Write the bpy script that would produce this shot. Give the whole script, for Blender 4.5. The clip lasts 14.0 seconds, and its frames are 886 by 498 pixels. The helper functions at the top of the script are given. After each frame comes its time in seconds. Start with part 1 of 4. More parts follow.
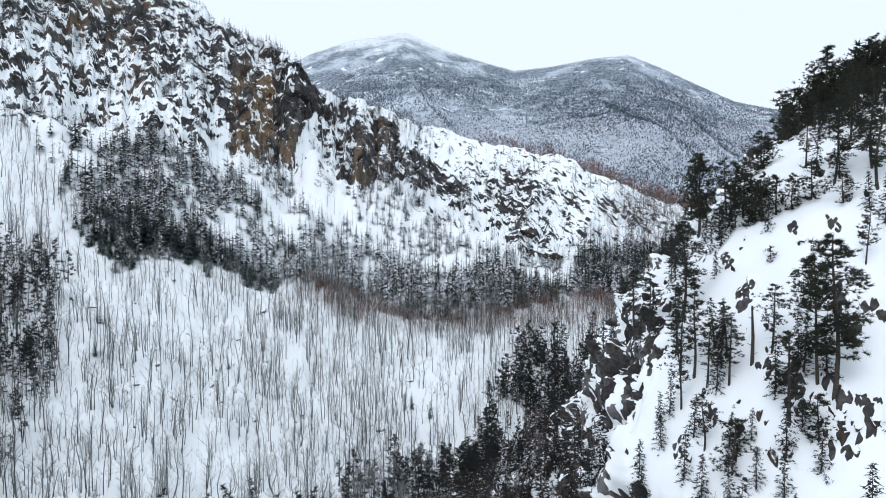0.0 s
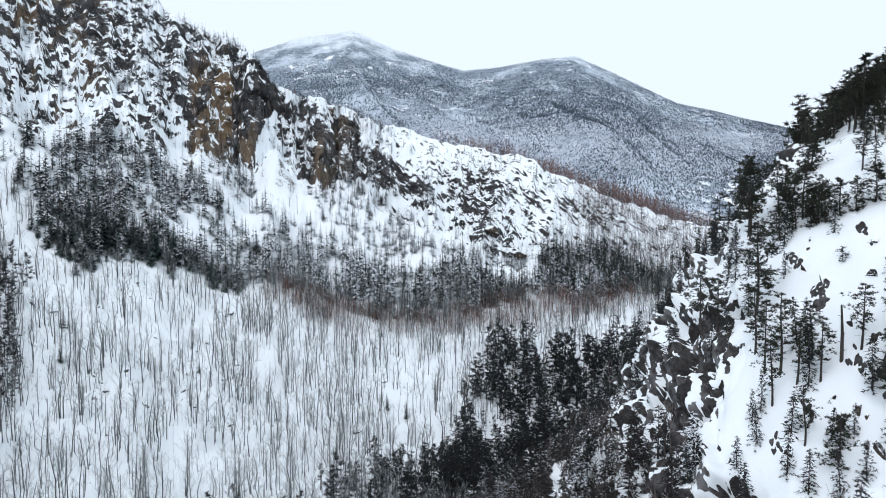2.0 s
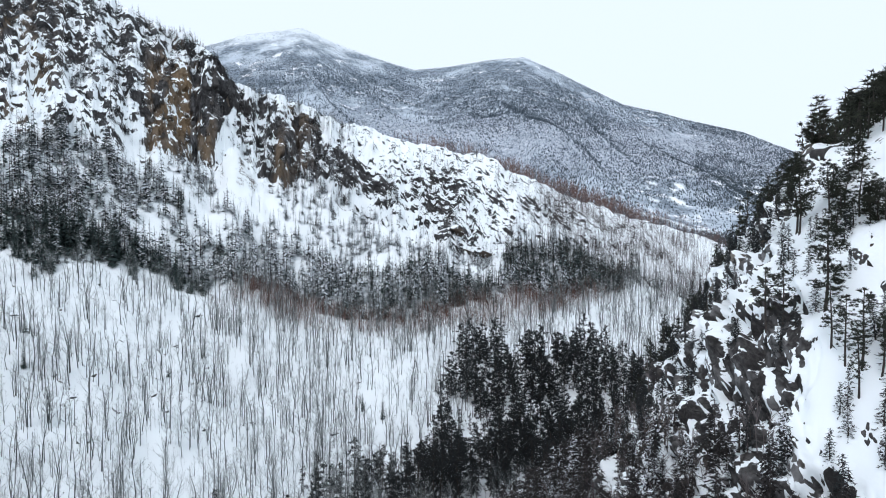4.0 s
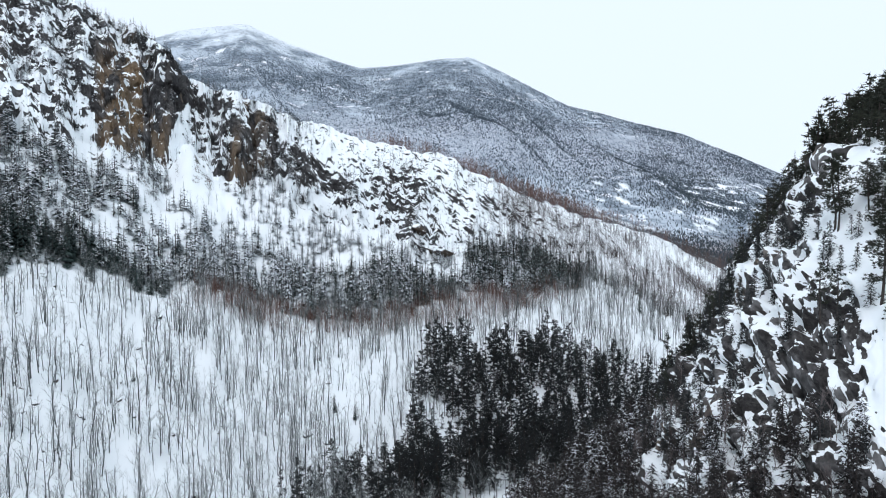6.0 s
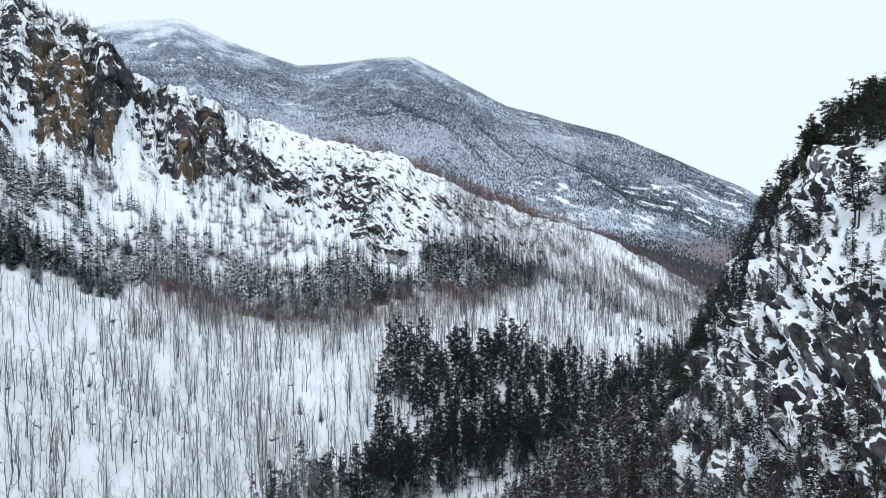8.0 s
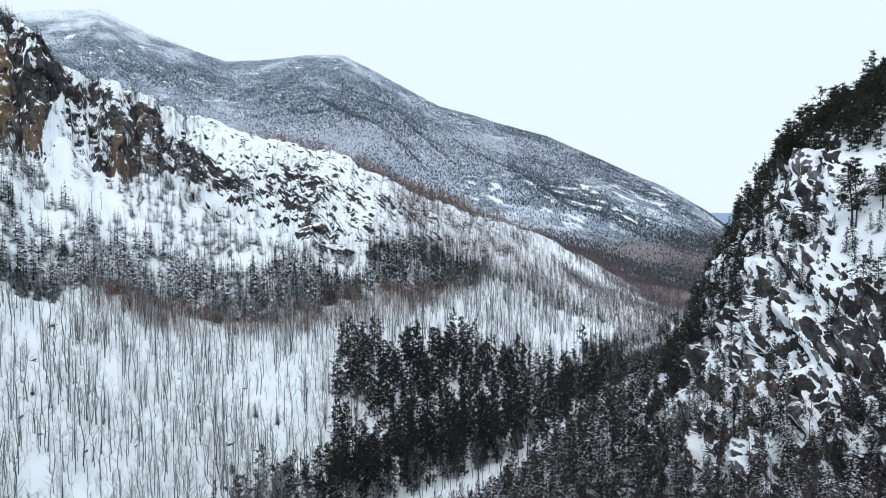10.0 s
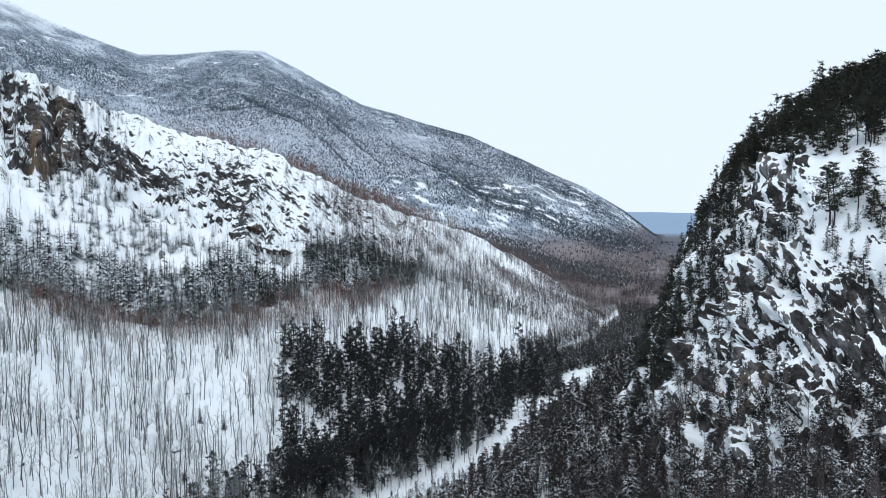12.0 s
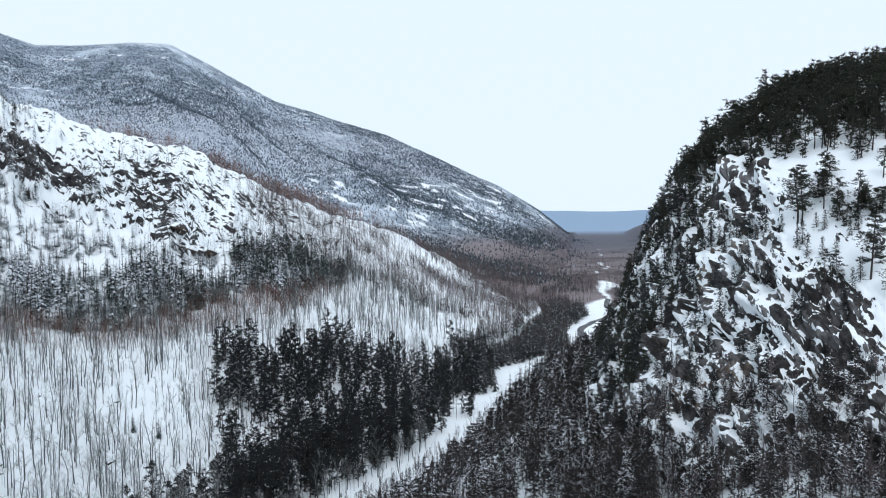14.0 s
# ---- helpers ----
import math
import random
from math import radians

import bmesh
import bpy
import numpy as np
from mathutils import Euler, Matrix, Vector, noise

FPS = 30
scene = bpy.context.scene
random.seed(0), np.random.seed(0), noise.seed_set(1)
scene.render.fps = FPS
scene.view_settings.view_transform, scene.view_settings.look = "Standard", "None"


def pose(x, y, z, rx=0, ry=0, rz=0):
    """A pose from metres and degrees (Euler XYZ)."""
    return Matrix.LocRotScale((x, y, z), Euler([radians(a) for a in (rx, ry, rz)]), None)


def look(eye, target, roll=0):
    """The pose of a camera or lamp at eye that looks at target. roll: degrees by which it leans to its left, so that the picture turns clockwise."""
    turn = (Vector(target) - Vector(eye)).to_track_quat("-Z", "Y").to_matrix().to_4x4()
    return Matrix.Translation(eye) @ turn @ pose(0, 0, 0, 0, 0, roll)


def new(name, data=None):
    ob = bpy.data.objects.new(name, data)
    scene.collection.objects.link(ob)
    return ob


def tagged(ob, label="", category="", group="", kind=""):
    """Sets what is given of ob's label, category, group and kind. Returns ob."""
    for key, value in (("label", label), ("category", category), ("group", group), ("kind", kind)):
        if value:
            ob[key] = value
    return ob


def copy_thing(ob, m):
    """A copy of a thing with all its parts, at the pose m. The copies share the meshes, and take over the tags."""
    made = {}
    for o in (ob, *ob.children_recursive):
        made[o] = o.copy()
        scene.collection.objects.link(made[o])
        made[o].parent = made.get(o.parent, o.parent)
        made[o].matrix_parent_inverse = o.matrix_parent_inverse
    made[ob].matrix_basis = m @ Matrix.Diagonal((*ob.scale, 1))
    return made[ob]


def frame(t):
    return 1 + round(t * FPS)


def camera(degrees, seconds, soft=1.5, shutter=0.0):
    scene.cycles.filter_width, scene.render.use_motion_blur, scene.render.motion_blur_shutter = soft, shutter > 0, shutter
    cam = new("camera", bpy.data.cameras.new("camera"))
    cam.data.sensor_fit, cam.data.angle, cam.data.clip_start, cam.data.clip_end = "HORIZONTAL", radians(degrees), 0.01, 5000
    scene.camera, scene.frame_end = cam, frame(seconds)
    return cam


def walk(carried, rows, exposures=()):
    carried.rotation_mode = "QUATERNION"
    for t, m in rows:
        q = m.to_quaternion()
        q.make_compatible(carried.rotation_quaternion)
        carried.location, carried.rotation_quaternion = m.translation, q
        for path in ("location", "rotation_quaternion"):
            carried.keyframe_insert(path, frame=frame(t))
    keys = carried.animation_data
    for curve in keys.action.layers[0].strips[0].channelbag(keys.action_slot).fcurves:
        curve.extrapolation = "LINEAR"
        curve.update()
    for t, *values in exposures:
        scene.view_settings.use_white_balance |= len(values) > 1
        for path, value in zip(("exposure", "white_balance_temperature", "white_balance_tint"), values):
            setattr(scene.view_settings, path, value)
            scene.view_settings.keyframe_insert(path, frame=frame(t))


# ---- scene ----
cam = camera(63.34, 14.0, soft=1.0)
# seconds, x, y, z, yaw, pitch, roll
PATH = [
    (0.0, 0.00, 0.00, 80.00, 0.000, -2.208, 0.000),
    (0.5, -2.20, -0.06, 80.10, -1.078, -2.224, -0.058),
    (1.0, -4.38, -0.01, 80.17, -2.133, -2.240, -0.107),
    (1.5, -6.55, 0.14, 80.20, -3.172, -2.256, -0.148),
    (2.0, -8.71, 0.37, 80.21, -4.202, -2.273, -0.182),
    (2.5, -10.87, 0.68, 80.20, -5.228, -2.290, -0.209),
    (3.0, -13.02, 1.04, 80.18, -6.259, -2.307, -0.231),
    (3.5, -15.17, 1.46, 80.15, -7.298, -2.324, -0.248),
    (4.0, -17.31, 1.91, 80.11, -8.352, -2.341, -0.261),
    (4.5, -19.46, 2.39, 80.06, -9.424, -2.358, -0.271),
    (5.0, -21.60, 2.90, 80.02, -10.520, -2.375, -0.278),
    (5.5, -23.74, 3.43, 79.97, -11.643, -2.392, -0.283),
    (6.0, -25.88, 3.97, 79.94, -12.797, -2.410, -0.287),
    (6.5, -28.01, 4.53, 79.90, -13.984, -2.427, -0.291),
    (7.0, -30.14, 5.09, 79.88, -15.208, -2.445, -0.294),
    (7.5, -32.26, 5.66, 79.86, -16.469, -2.464, -0.298),
    (8.0, -34.37, 6.24, 79.86, -17.770, -2.482, -0.302),
    (8.5, -36.47, 6.84, 79.86, -19.112, -2.502, -0.308),
    (9.0, -38.56, 7.44, 79.88, -20.496, -2.522, -0.315),
    (9.5, -40.63, 8.07, 79.90, -21.922, -2.543, -0.324),
    (10.0, -42.68, 8.72, 79.94, -23.389, -2.566, -0.336),
    (10.5, -44.70, 9.40, 79.98, -24.897, -2.590, -0.351),
    (11.0, -46.69, 10.12, 80.03, -26.445, -2.615, -0.368),
    (11.5, -48.65, 10.88, 80.08, -28.032, -2.642, -0.389),
    (12.0, -50.57, 11.71, 80.14, -29.656, -2.671, -0.413),
    (12.5, -52.44, 12.60, 80.19, -31.313, -2.702, -0.441),
    (13.0, -54.26, 13.58, 80.25, -33.002, -2.736, -0.472),
    (13.5, -56.02, 14.65, 80.29, -34.719, -2.772, -0.508),
    (14.0, -57.71, 15.84, 80.33, -36.460, -2.812, -0.547),
]
walk(cam, [(t, pose(x, y, z, 90 + p, 0, w) @ pose(0, 0, 0, 0, 0, r)) for t, x, y, z, w, p, r in PATH], [(0.0, 0.0, 6560, 11.5), (3.0, 0.0, 6530, 11), (7.0, 0.0, 6490, 10.3), (14.0, -0.06, 6420, 9.5)])
# ---------------------------------------------------------------- light
world = bpy.data.worlds.new("overcast")
scene.world = world
world.use_nodes = True
wn = world.node_tree
wn.nodes.clear()
sky = wn.nodes.new("ShaderNodeTexSky")
sky.sky_type, sky.sun_disc = "NISHITA", False
sky.sun_elevation, sky.sun_rotation = radians(35), radians(150)
cloud = wn.nodes.new("ShaderNodeMix")
cloud.data_type = "RGBA"
cloud.inputs[0].default_value = 0.985
cloud.inputs[7].default_value = (9.2, 10.55, 11.9, 1)
bg = wn.nodes.new("ShaderNodeBackground")
bg.inputs[1].default_value = 0.094
wo = wn.nodes.new("ShaderNodeOutputWorld")
wn.links.new(sky.outputs[0], cloud.inputs[6])
wn.links.new(cloud.outputs[2], bg.inputs[0])
wn.links.new(bg.outputs[0], wo.inputs[0])
sun = new("sun", bpy.data.lights.new("sun", "SUN"))
sun.data.energy, sun.data.angle, sun.data.color = 1.0, radians(25), (0.98, 0.96, 1.0)
sun.matrix_world = look((0, 0, 100), (40, 70, 0))
CENTRE = (-28.0, 5.0)          # middle of the flight, round which the hills are laid out


# ---------------------------------------------------------------- materials
def nodes_of(name, rough=0.8):
    m = bpy.data.materials.new(name)
    m.use_nodes = True
    nt = m.node_tree
    b = nt.nodes["Principled BSDF"]
    b.inputs["Roughness"].default_value = rough
    b.inputs["Specular IOR Level"].default_value = 0.25
    return m, nt, b


def put(nt, kind, **inputs):
    n = nt.nodes.new("ShaderNode" + kind)
    for k, v in inputs.items():
        n.inputs[int(k[1:]) if k[0] == "i" and k[1:].isdigit() else k].default_value = v
    return n


def noise_node(nt, scale, detail=4, rough=0.55, vec=None):
    n = put(nt, "TexNoise", Scale=scale, Detail=detail, Roughness=rough)
    nt.links.new(vec if vec else nt.nodes.new("ShaderNodeTexCoord").outputs["Object"], n.inputs["Vector"])
    return n.outputs[0]


def calc(nt, op, a, b=None, clamp=False):
    n = nt.nodes.new("ShaderNodeMath")
    n.operation, n.use_clamp = op, clamp
    for k, v in enumerate((a, b)):
        if v is None:
            continue
        if isinstance(v, (int, float)):
            n.inputs[k].default_value = v
        else:
            nt.links.new(v, n.inputs[k])
    return n.outputs[0]


def step(nt, v, lo, hi, out_lo=0.0, out_hi=1.0):
    n = nt.nodes.new("ShaderNodeMapRange")
    n.interpolation_type = "SMOOTHSTEP"
    nt.links.new(v, n.inputs[0])
    for k, q in zip((1, 2, 3, 4), (lo, hi, out_lo, out_hi)):
        n.inputs[k].default_value = q
    return n.outputs[0]


def blend(nt, f, a, b):
    n = nt.nodes.new("ShaderNodeMix")
    n.data_type = "RGBA"
    for k, v in ((0, f), (6, a), (7, b)):
        if isinstance(v, (int, float)):
            n.inputs[k].default_value = v
        elif isinstance(v, tuple):
            n.inputs[k].default_value = (*v, 1)
        else:
            nt.links.new(v, n.inputs[k])
    return n.outputs[2]


def rock_and_snow(name, lo, hi, scale, warm, bump_scale, amp1, amp2, woods=False, fine=6, along=(0.82, 0, -0.57), over=(0.57, 0, 0.82), beds=0.0, dark=(0.045, 0.042, 0.043), light=(0.25, 0.235, 0.228), hold="", pale=(0.27, 0.27, 0.28)):
    """Rock where the slope is steep, snow where it can lie; far off, woods over the snow, with haze painted into the
    colour.
    """
    m, nt, b = nodes_of(name, 0.85)
    geo = nt.nodes.new("ShaderNodeNewGeometry")
    sep = nt.nodes.new("ShaderNodeSeparateXYZ")
    nt.links.new(geo.outputs["Normal"], sep.inputs[0])
    streak = nt.nodes.new("ShaderNodeMapping")
    streak.inputs["Scale"].default_value = (1, 1, 0.3)
    nt.links.new(nt.nodes.new("ShaderNodeTexCoord").outputs["Object"], streak.inputs[0])
    n1, n2 = noise_node(nt, scale, 6, 0.65), noise_node(nt, scale * fine, 6, 0.7)
    n3 = noise_node(nt, scale * 0.3, 4, 0.6, streak.outputs[0])
    flat = sep.outputs[2]
    if hold:
        held = nt.nodes.new("ShaderNodeAttribute")
        held.attribute_name = hold
        flat = held.outputs["Fac"]
    lie = calc(nt, "ADD", flat, calc(nt, "MULTIPLY", calc(nt, "SUBTRACT", n1, 0.5), amp1))
    lie = calc(nt, "ADD", lie, calc(nt, "MULTIPLY", calc(nt, "SUBTRACT", n2, 0.5), amp2))
    # beds dipping across the face
    axes = []
    for d, k in ((along, 0.22), (over, 1.3)):
        dot = nt.nodes.new("ShaderNodeVectorMath")
        dot.operation = "DOT_PRODUCT"
        nt.links.new(geo.outputs["Position"], dot.inputs[0])
        dot.inputs[1].default_value = tuple(c * k for c in d)
        axes.append(dot.outputs["Value"])
    join = nt.nodes.new("ShaderNodeCombineXYZ")
    nt.links.new(axes[0], join.inputs[0])
    nt.links.new(axes[1], join.inputs[1])
    n4 = noise_node(nt, scale * 4, 5, 0.62, join.outputs[0])
    lie = calc(nt, "ADD", lie, calc(nt, "MULTIPLY", calc(nt, "SUBTRACT", n4, 0.5), beds))
    mask = step(nt, lie, lo, hi)
    rock = blend(nt, step(nt, n2, 0.35, 0.7), dark, light)
    rock = blend(nt, step(nt, n3, 0.50, 0.58, 0, warm), rock, (0.19, 0.125, 0.072))
    if fine > 6:
        rock = blend(nt, step(nt, n4, 0.40, 0.62), blend(nt, 0.65, rock, (0.012, 0.012, 0.013)), rock)
        crack = nt.nodes.new("ShaderNodeTexVoronoi")
        crack.feature = "DISTANCE_TO_EDGE"
        crack.inputs["Scale"].default_value = scale * 5
        nt.links.new(join.outputs[0], crack.inputs["Vector"])
        rock = blend(nt, step(nt, crack.outputs["Distance"], 0.0, 0.035), (0.01, 0.01, 0.011), rock)
    if hold:
        tone = nt.nodes.new("ShaderNodeAttribute")
        tone.attribute_name = "tone"
        rock = blend(nt, tone.outputs["Fac"], blend(nt, 0.76, rock, (0.014, 0.012, 0.012)), blend(nt, 0.5, rock, pale))
        rust = nt.nodes.new("ShaderNodeAttribute")
        rust.attribute_name = "rust"
        rock = blend(nt, calc(nt, "MULTIPLY", rust.outputs["Fac"], step(nt, n3, 0.36, 0.6)), rock, blend(nt, n2, (0.07, 0.048, 0.034), (0.27, 0.185, 0.105)))
    snow = blend(nt, n1, (0.84, 0.88, 0.905), (0.915, 0.945, 0.965))
    cover = blend(nt, mask, rock, snow)
    if woods:
        place = nt.nodes.new("ShaderNodeVectorMath")
        place.operation = "SUBTRACT"
        nt.links.new(geo.outputs["Position"], place.inputs[0])
        place.inputs[1].default_value = (CENTRE[0], CENTRE[1], 0)
        pos = nt.nodes.new("ShaderNodeSeparateXYZ")
        nt.links.new(place.outputs[0], pos.inputs[0])
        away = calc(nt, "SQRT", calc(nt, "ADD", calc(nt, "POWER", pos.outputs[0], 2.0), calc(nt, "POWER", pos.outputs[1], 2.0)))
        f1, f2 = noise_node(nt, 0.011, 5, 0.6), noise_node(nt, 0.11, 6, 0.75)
        # bluish greys of the mountain woods carry painted haze as well as frost
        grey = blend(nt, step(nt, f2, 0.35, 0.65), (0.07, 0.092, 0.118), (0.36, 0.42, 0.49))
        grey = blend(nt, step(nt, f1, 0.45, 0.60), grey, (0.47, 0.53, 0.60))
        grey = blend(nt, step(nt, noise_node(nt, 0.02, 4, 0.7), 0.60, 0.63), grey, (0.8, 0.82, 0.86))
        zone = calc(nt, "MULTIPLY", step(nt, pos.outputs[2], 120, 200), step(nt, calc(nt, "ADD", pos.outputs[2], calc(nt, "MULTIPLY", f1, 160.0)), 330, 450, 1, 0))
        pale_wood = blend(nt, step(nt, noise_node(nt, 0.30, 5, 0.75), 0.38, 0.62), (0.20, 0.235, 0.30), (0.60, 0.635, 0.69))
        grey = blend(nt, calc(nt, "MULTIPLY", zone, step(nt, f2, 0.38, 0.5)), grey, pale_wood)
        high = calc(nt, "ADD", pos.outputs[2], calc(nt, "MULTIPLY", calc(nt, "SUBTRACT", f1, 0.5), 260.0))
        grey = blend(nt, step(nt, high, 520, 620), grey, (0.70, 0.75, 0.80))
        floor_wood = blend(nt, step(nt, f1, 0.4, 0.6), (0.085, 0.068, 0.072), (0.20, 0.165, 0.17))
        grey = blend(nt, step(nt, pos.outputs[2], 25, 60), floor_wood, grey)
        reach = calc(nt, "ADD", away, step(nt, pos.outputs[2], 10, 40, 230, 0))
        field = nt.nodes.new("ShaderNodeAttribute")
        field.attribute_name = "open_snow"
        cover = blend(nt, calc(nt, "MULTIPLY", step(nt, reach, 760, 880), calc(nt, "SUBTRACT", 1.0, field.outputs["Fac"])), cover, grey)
        # air haze painted in by range: low ground to purple-grey, hills to blue
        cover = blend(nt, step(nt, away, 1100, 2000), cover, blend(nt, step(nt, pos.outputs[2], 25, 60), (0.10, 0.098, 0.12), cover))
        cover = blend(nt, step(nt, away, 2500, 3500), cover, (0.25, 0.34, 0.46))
    nt.links.new(cover, b.inputs["Base Color"])
    bp = put(nt, "Bump", Strength=0.7, Distance=bump_scale)
    nt.links.new(n2, bp.inputs["Height"])
    nt.links.new(bp.outputs[0], b.inputs["Normal"])
    return m


def bark(name, dark, light, scale=3.0):
    m, nt, b = nodes_of(name, 0.9)
    n = noise_node(nt, scale, 4)
    info = nt.nodes.new("ShaderNodeObjectInfo")
    geo = nt.nodes.new("ShaderNodeNewGeometry")
    mixed = calc(nt, "FRACT", calc(nt, "ADD", info.outputs["Random"], geo.outputs["Random Per Island"]))
    f = calc(nt, "ADD", calc(nt, "MULTIPLY", step(nt, n, 0.3, 0.7), 0.6), calc(nt, "MULTIPLY", mixed, 0.4))
    nt.links.new(blend(nt, f, dark, light), b.inputs["Base Color"])
    return m


def needles(name, dark, light, snow_from, scale=0.9, frost=(0.74, 0.78, 0.83), vary=0.10):
    """Evergreen foliage with snow caught on the upper sides."""
    m, nt, b = nodes_of(name, 0.7)
    geo = nt.nodes.new("ShaderNodeNewGeometry")
    info = nt.nodes.new("ShaderNodeObjectInfo")
    sep = nt.nodes.new("ShaderNodeSeparateXYZ")
    nt.links.new(geo.outputs["Normal"], sep.inputs[0])
    n1, n2 = noise_node(nt, scale, 5, 0.65), noise_node(nt, scale * 0.12, 2)
    green = blend(nt, geo.outputs["Random Per Island"], dark, light)
    lie = calc(nt, "ADD", n1, calc(nt, "MULTIPLY", sep.outputs[2], 0.22))
    lie = calc(nt, "ADD", lie, calc(nt, "MULTIPLY", calc(nt, "SUBTRACT", n2, 0.5), 0.35))
    lie = calc(nt, "ADD", lie, calc(nt, "MULTIPLY", calc(nt, "SUBTRACT", geo.outputs["Random Per Island"], 0.5), 0.22))
    tree = nt.nodes.new("ShaderNodeAttribute")
    tree.attribute_name = "luck"
    own = calc(nt, "FRACT", calc(nt, "ADD", info.outputs["Random"], tree.outputs["Fac"]))
    green = blend(nt, calc(nt, "MULTIPLY", own, 0.45), green, dark)
    lie = calc(nt, "ADD", lie, calc(nt, "MULTIPLY", calc(nt, "SUBTRACT", own, 0.5), vary))
    nt.links.new(blend(nt, step(nt, lie, snow_from, snow_from + 0.07), green, frost), b.inputs["Base Color"])
    return m


M_GROUND = rock_and_snow("ground_snow_rock_far_haze", 0.455, 0.495, 0.06, 0.6, 0.5, 0.16, 1.1, True, 20, beds=0.8)
M_CRAG = rock_and_snow("crag_granite_and_snow", 0.487, 0.513, 0.22, 0.35, 0.08, 0.03, 0.17, False, 13, (0, -0.82, -0.57), (0, -0.57, 0.82), 0.08, hold="snow_hold", dark=(0.05, 0.046, 0.046), light=(0.29, 0.275, 0.268), pale=(0.33, 0.325, 0.33))
M_CLIFF = rock_and_snow("cliff_granite_and_snow", 0.485, 0.515, 0.06, 0.12, 0.3, 0.03, 0.16, False, 16, (0.8, 0.2, -0.57), (0.57, 0, 0.82), 0.05, hold="snow_hold", dark=(0.042, 0.042, 0.045), light=(0.23, 0.226, 0.232), pale=(0.28, 0.278, 0.285))
M_BARK = bark("grey_bark", (0.022, 0.026, 0.028), (0.098, 0.108, 0.11))
M_TWIG = bark("bare_twigs", (0.12, 0.13, 0.13), (0.42, 0.44, 0.44), 0.4)
M_BRUSH = bark("red_brown_twigs", (0.10, 0.054, 0.044), (0.23, 0.14, 0.115), 0.3)
M_PINEBARK = bark("pine_bark", (0.025, 0.021, 0.02), (0.085, 0.07, 0.063), 6.0)
M_SPRUCE = needles("spruce_needles", (0.017, 0.029, 0.029), (0.056, 0.084, 0.078), 0.79, 0.6, vary=0.26)
M_FROST = needles("frosted_needles", (0.035, 0.05, 0.053), (0.11, 0.145, 0.15), 0.60, 0.6, vary=0.26)
M_RIME = needles("rimed_needles", (0.06, 0.07, 0.076), (0.19, 0.21, 0.22), 0.61, 1.8, vary=0.28)
M_PINE = needles("pine_needles", (0.012, 0.016, 0.012), (0.05, 0.053, 0.034), 0.87, 1.6)
M_DARK = needles("dark_pine_needles", (0.009, 0.011, 0.012), (0.036, 0.041, 0.042), 0.82, 1.1, vary=0.16)
# frosted trees whose base colour also holds the blue-grey of distance haze
M_FAR = needles("hazed_frosted_far_wood", (0.03, 0.045, 0.06), (0.10, 0.13, 0.16), 0.65, 0.025, (0.50, 0.56, 0.63))
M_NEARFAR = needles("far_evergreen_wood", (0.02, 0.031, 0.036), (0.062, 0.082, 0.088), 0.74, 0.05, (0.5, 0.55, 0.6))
M_BOULDER = rock_and_snow("boulder_granite", 0.66, 0.74, 0.9, 0.2, 0.05, 0.25, 0.15, dark=(0.012, 0.011, 0.012), light=(0.05, 0.046, 0.045))
M_LUMP = rock_and_snow("snowed_in_granite", 0.36, 0.46, 0.9, 0.2, 0.05, 0.5, 0.25, dark=(0.016, 0.016, 0.018), light=(0.08, 0.078, 0.078))
M_VALE = bark("valley_twigs", (0.072, 0.058, 0.057), (0.17, 0.145, 0.143), 0.1)


def asphalt():
    m, nt, b = nodes_of("salted_asphalt", 0.8)
    nt.links.new(blend(nt, step(nt, noise_node(nt, 0.4, 5), 0.45, 0.7), (0.05, 0.05, 0.055), (0.3, 0.3, 0.32)), b.inputs["Base Color"])
    return m


M_ROAD = asphalt()
M_BANK = needles("flecked_needles", (0.012, 0.0105, 0.0105), (0.05, 0.043, 0.042), 0.75, 6.0, (0.82, 0.85, 0.9), vary=0.26)
# ---------------------------------------------------------------- terrain
def vnoise(x, y, seed=0.0):
    """Smooth value noise in -1..1 for arrays."""
    x, y = np.asarray(x, float), np.asarray(y, float)
    xi, yi = np.floor(x), np.floor(y)
    fx, fy = x - xi, y - yi
    fx, fy = fx * fx * (3 - 2 * fx), fy * fy * (3 - 2 * fy)

    def h(a, b):
        v = np.sin(a * 127.1 + b * 311.7 + seed * 74.7) * 43758.5453
        return (v - np.floor(v)) * 2 - 1
    a = h(xi, yi) * (1 - fx) + h(xi + 1, yi) * fx
    b = h(xi, yi + 1) * (1 - fx) + h(xi + 1, yi + 1) * fx
    return a * (1 - fy) + b * fy


def fbm(x, y, seed=0.0, octaves=4, gain=0.5):
    total, amp, x, y = 0.0, 1.0, np.asarray(x, float), np.asarray(y, float)
    for k in range(octaves):
        total = total + amp * vnoise(x, y, seed + 3.7 * k)
        x, y, amp = x * 2.03 + 17.3, y * 2.03 - 9.1, amp * gain
    return total


def ridged(x, y, seed=0.0, octaves=4):
    total, amp, x, y = 0.0, 1.0, np.asarray(x, float), np.asarray(y, float)
    for k in range(octaves):
        total = total + amp * (1 - 2 * np.abs(vnoise(x, y, seed + 5.1 * k)))
        x, y, amp = x * 2.1 + 4.7, y * 2.1 + 8.9, amp * 0.5
    return total


def smooth(a, b, v):
    q = np.clip((np.asarray(v, float) - a) / (b - a), 0, 1)
    return q * q * (3 - 2 * q)


def between(v, lo, hi, soft=1.0):
    return smooth(lo - soft, lo + soft, v) * (1 - smooth(hi - soft, hi + soft, v))


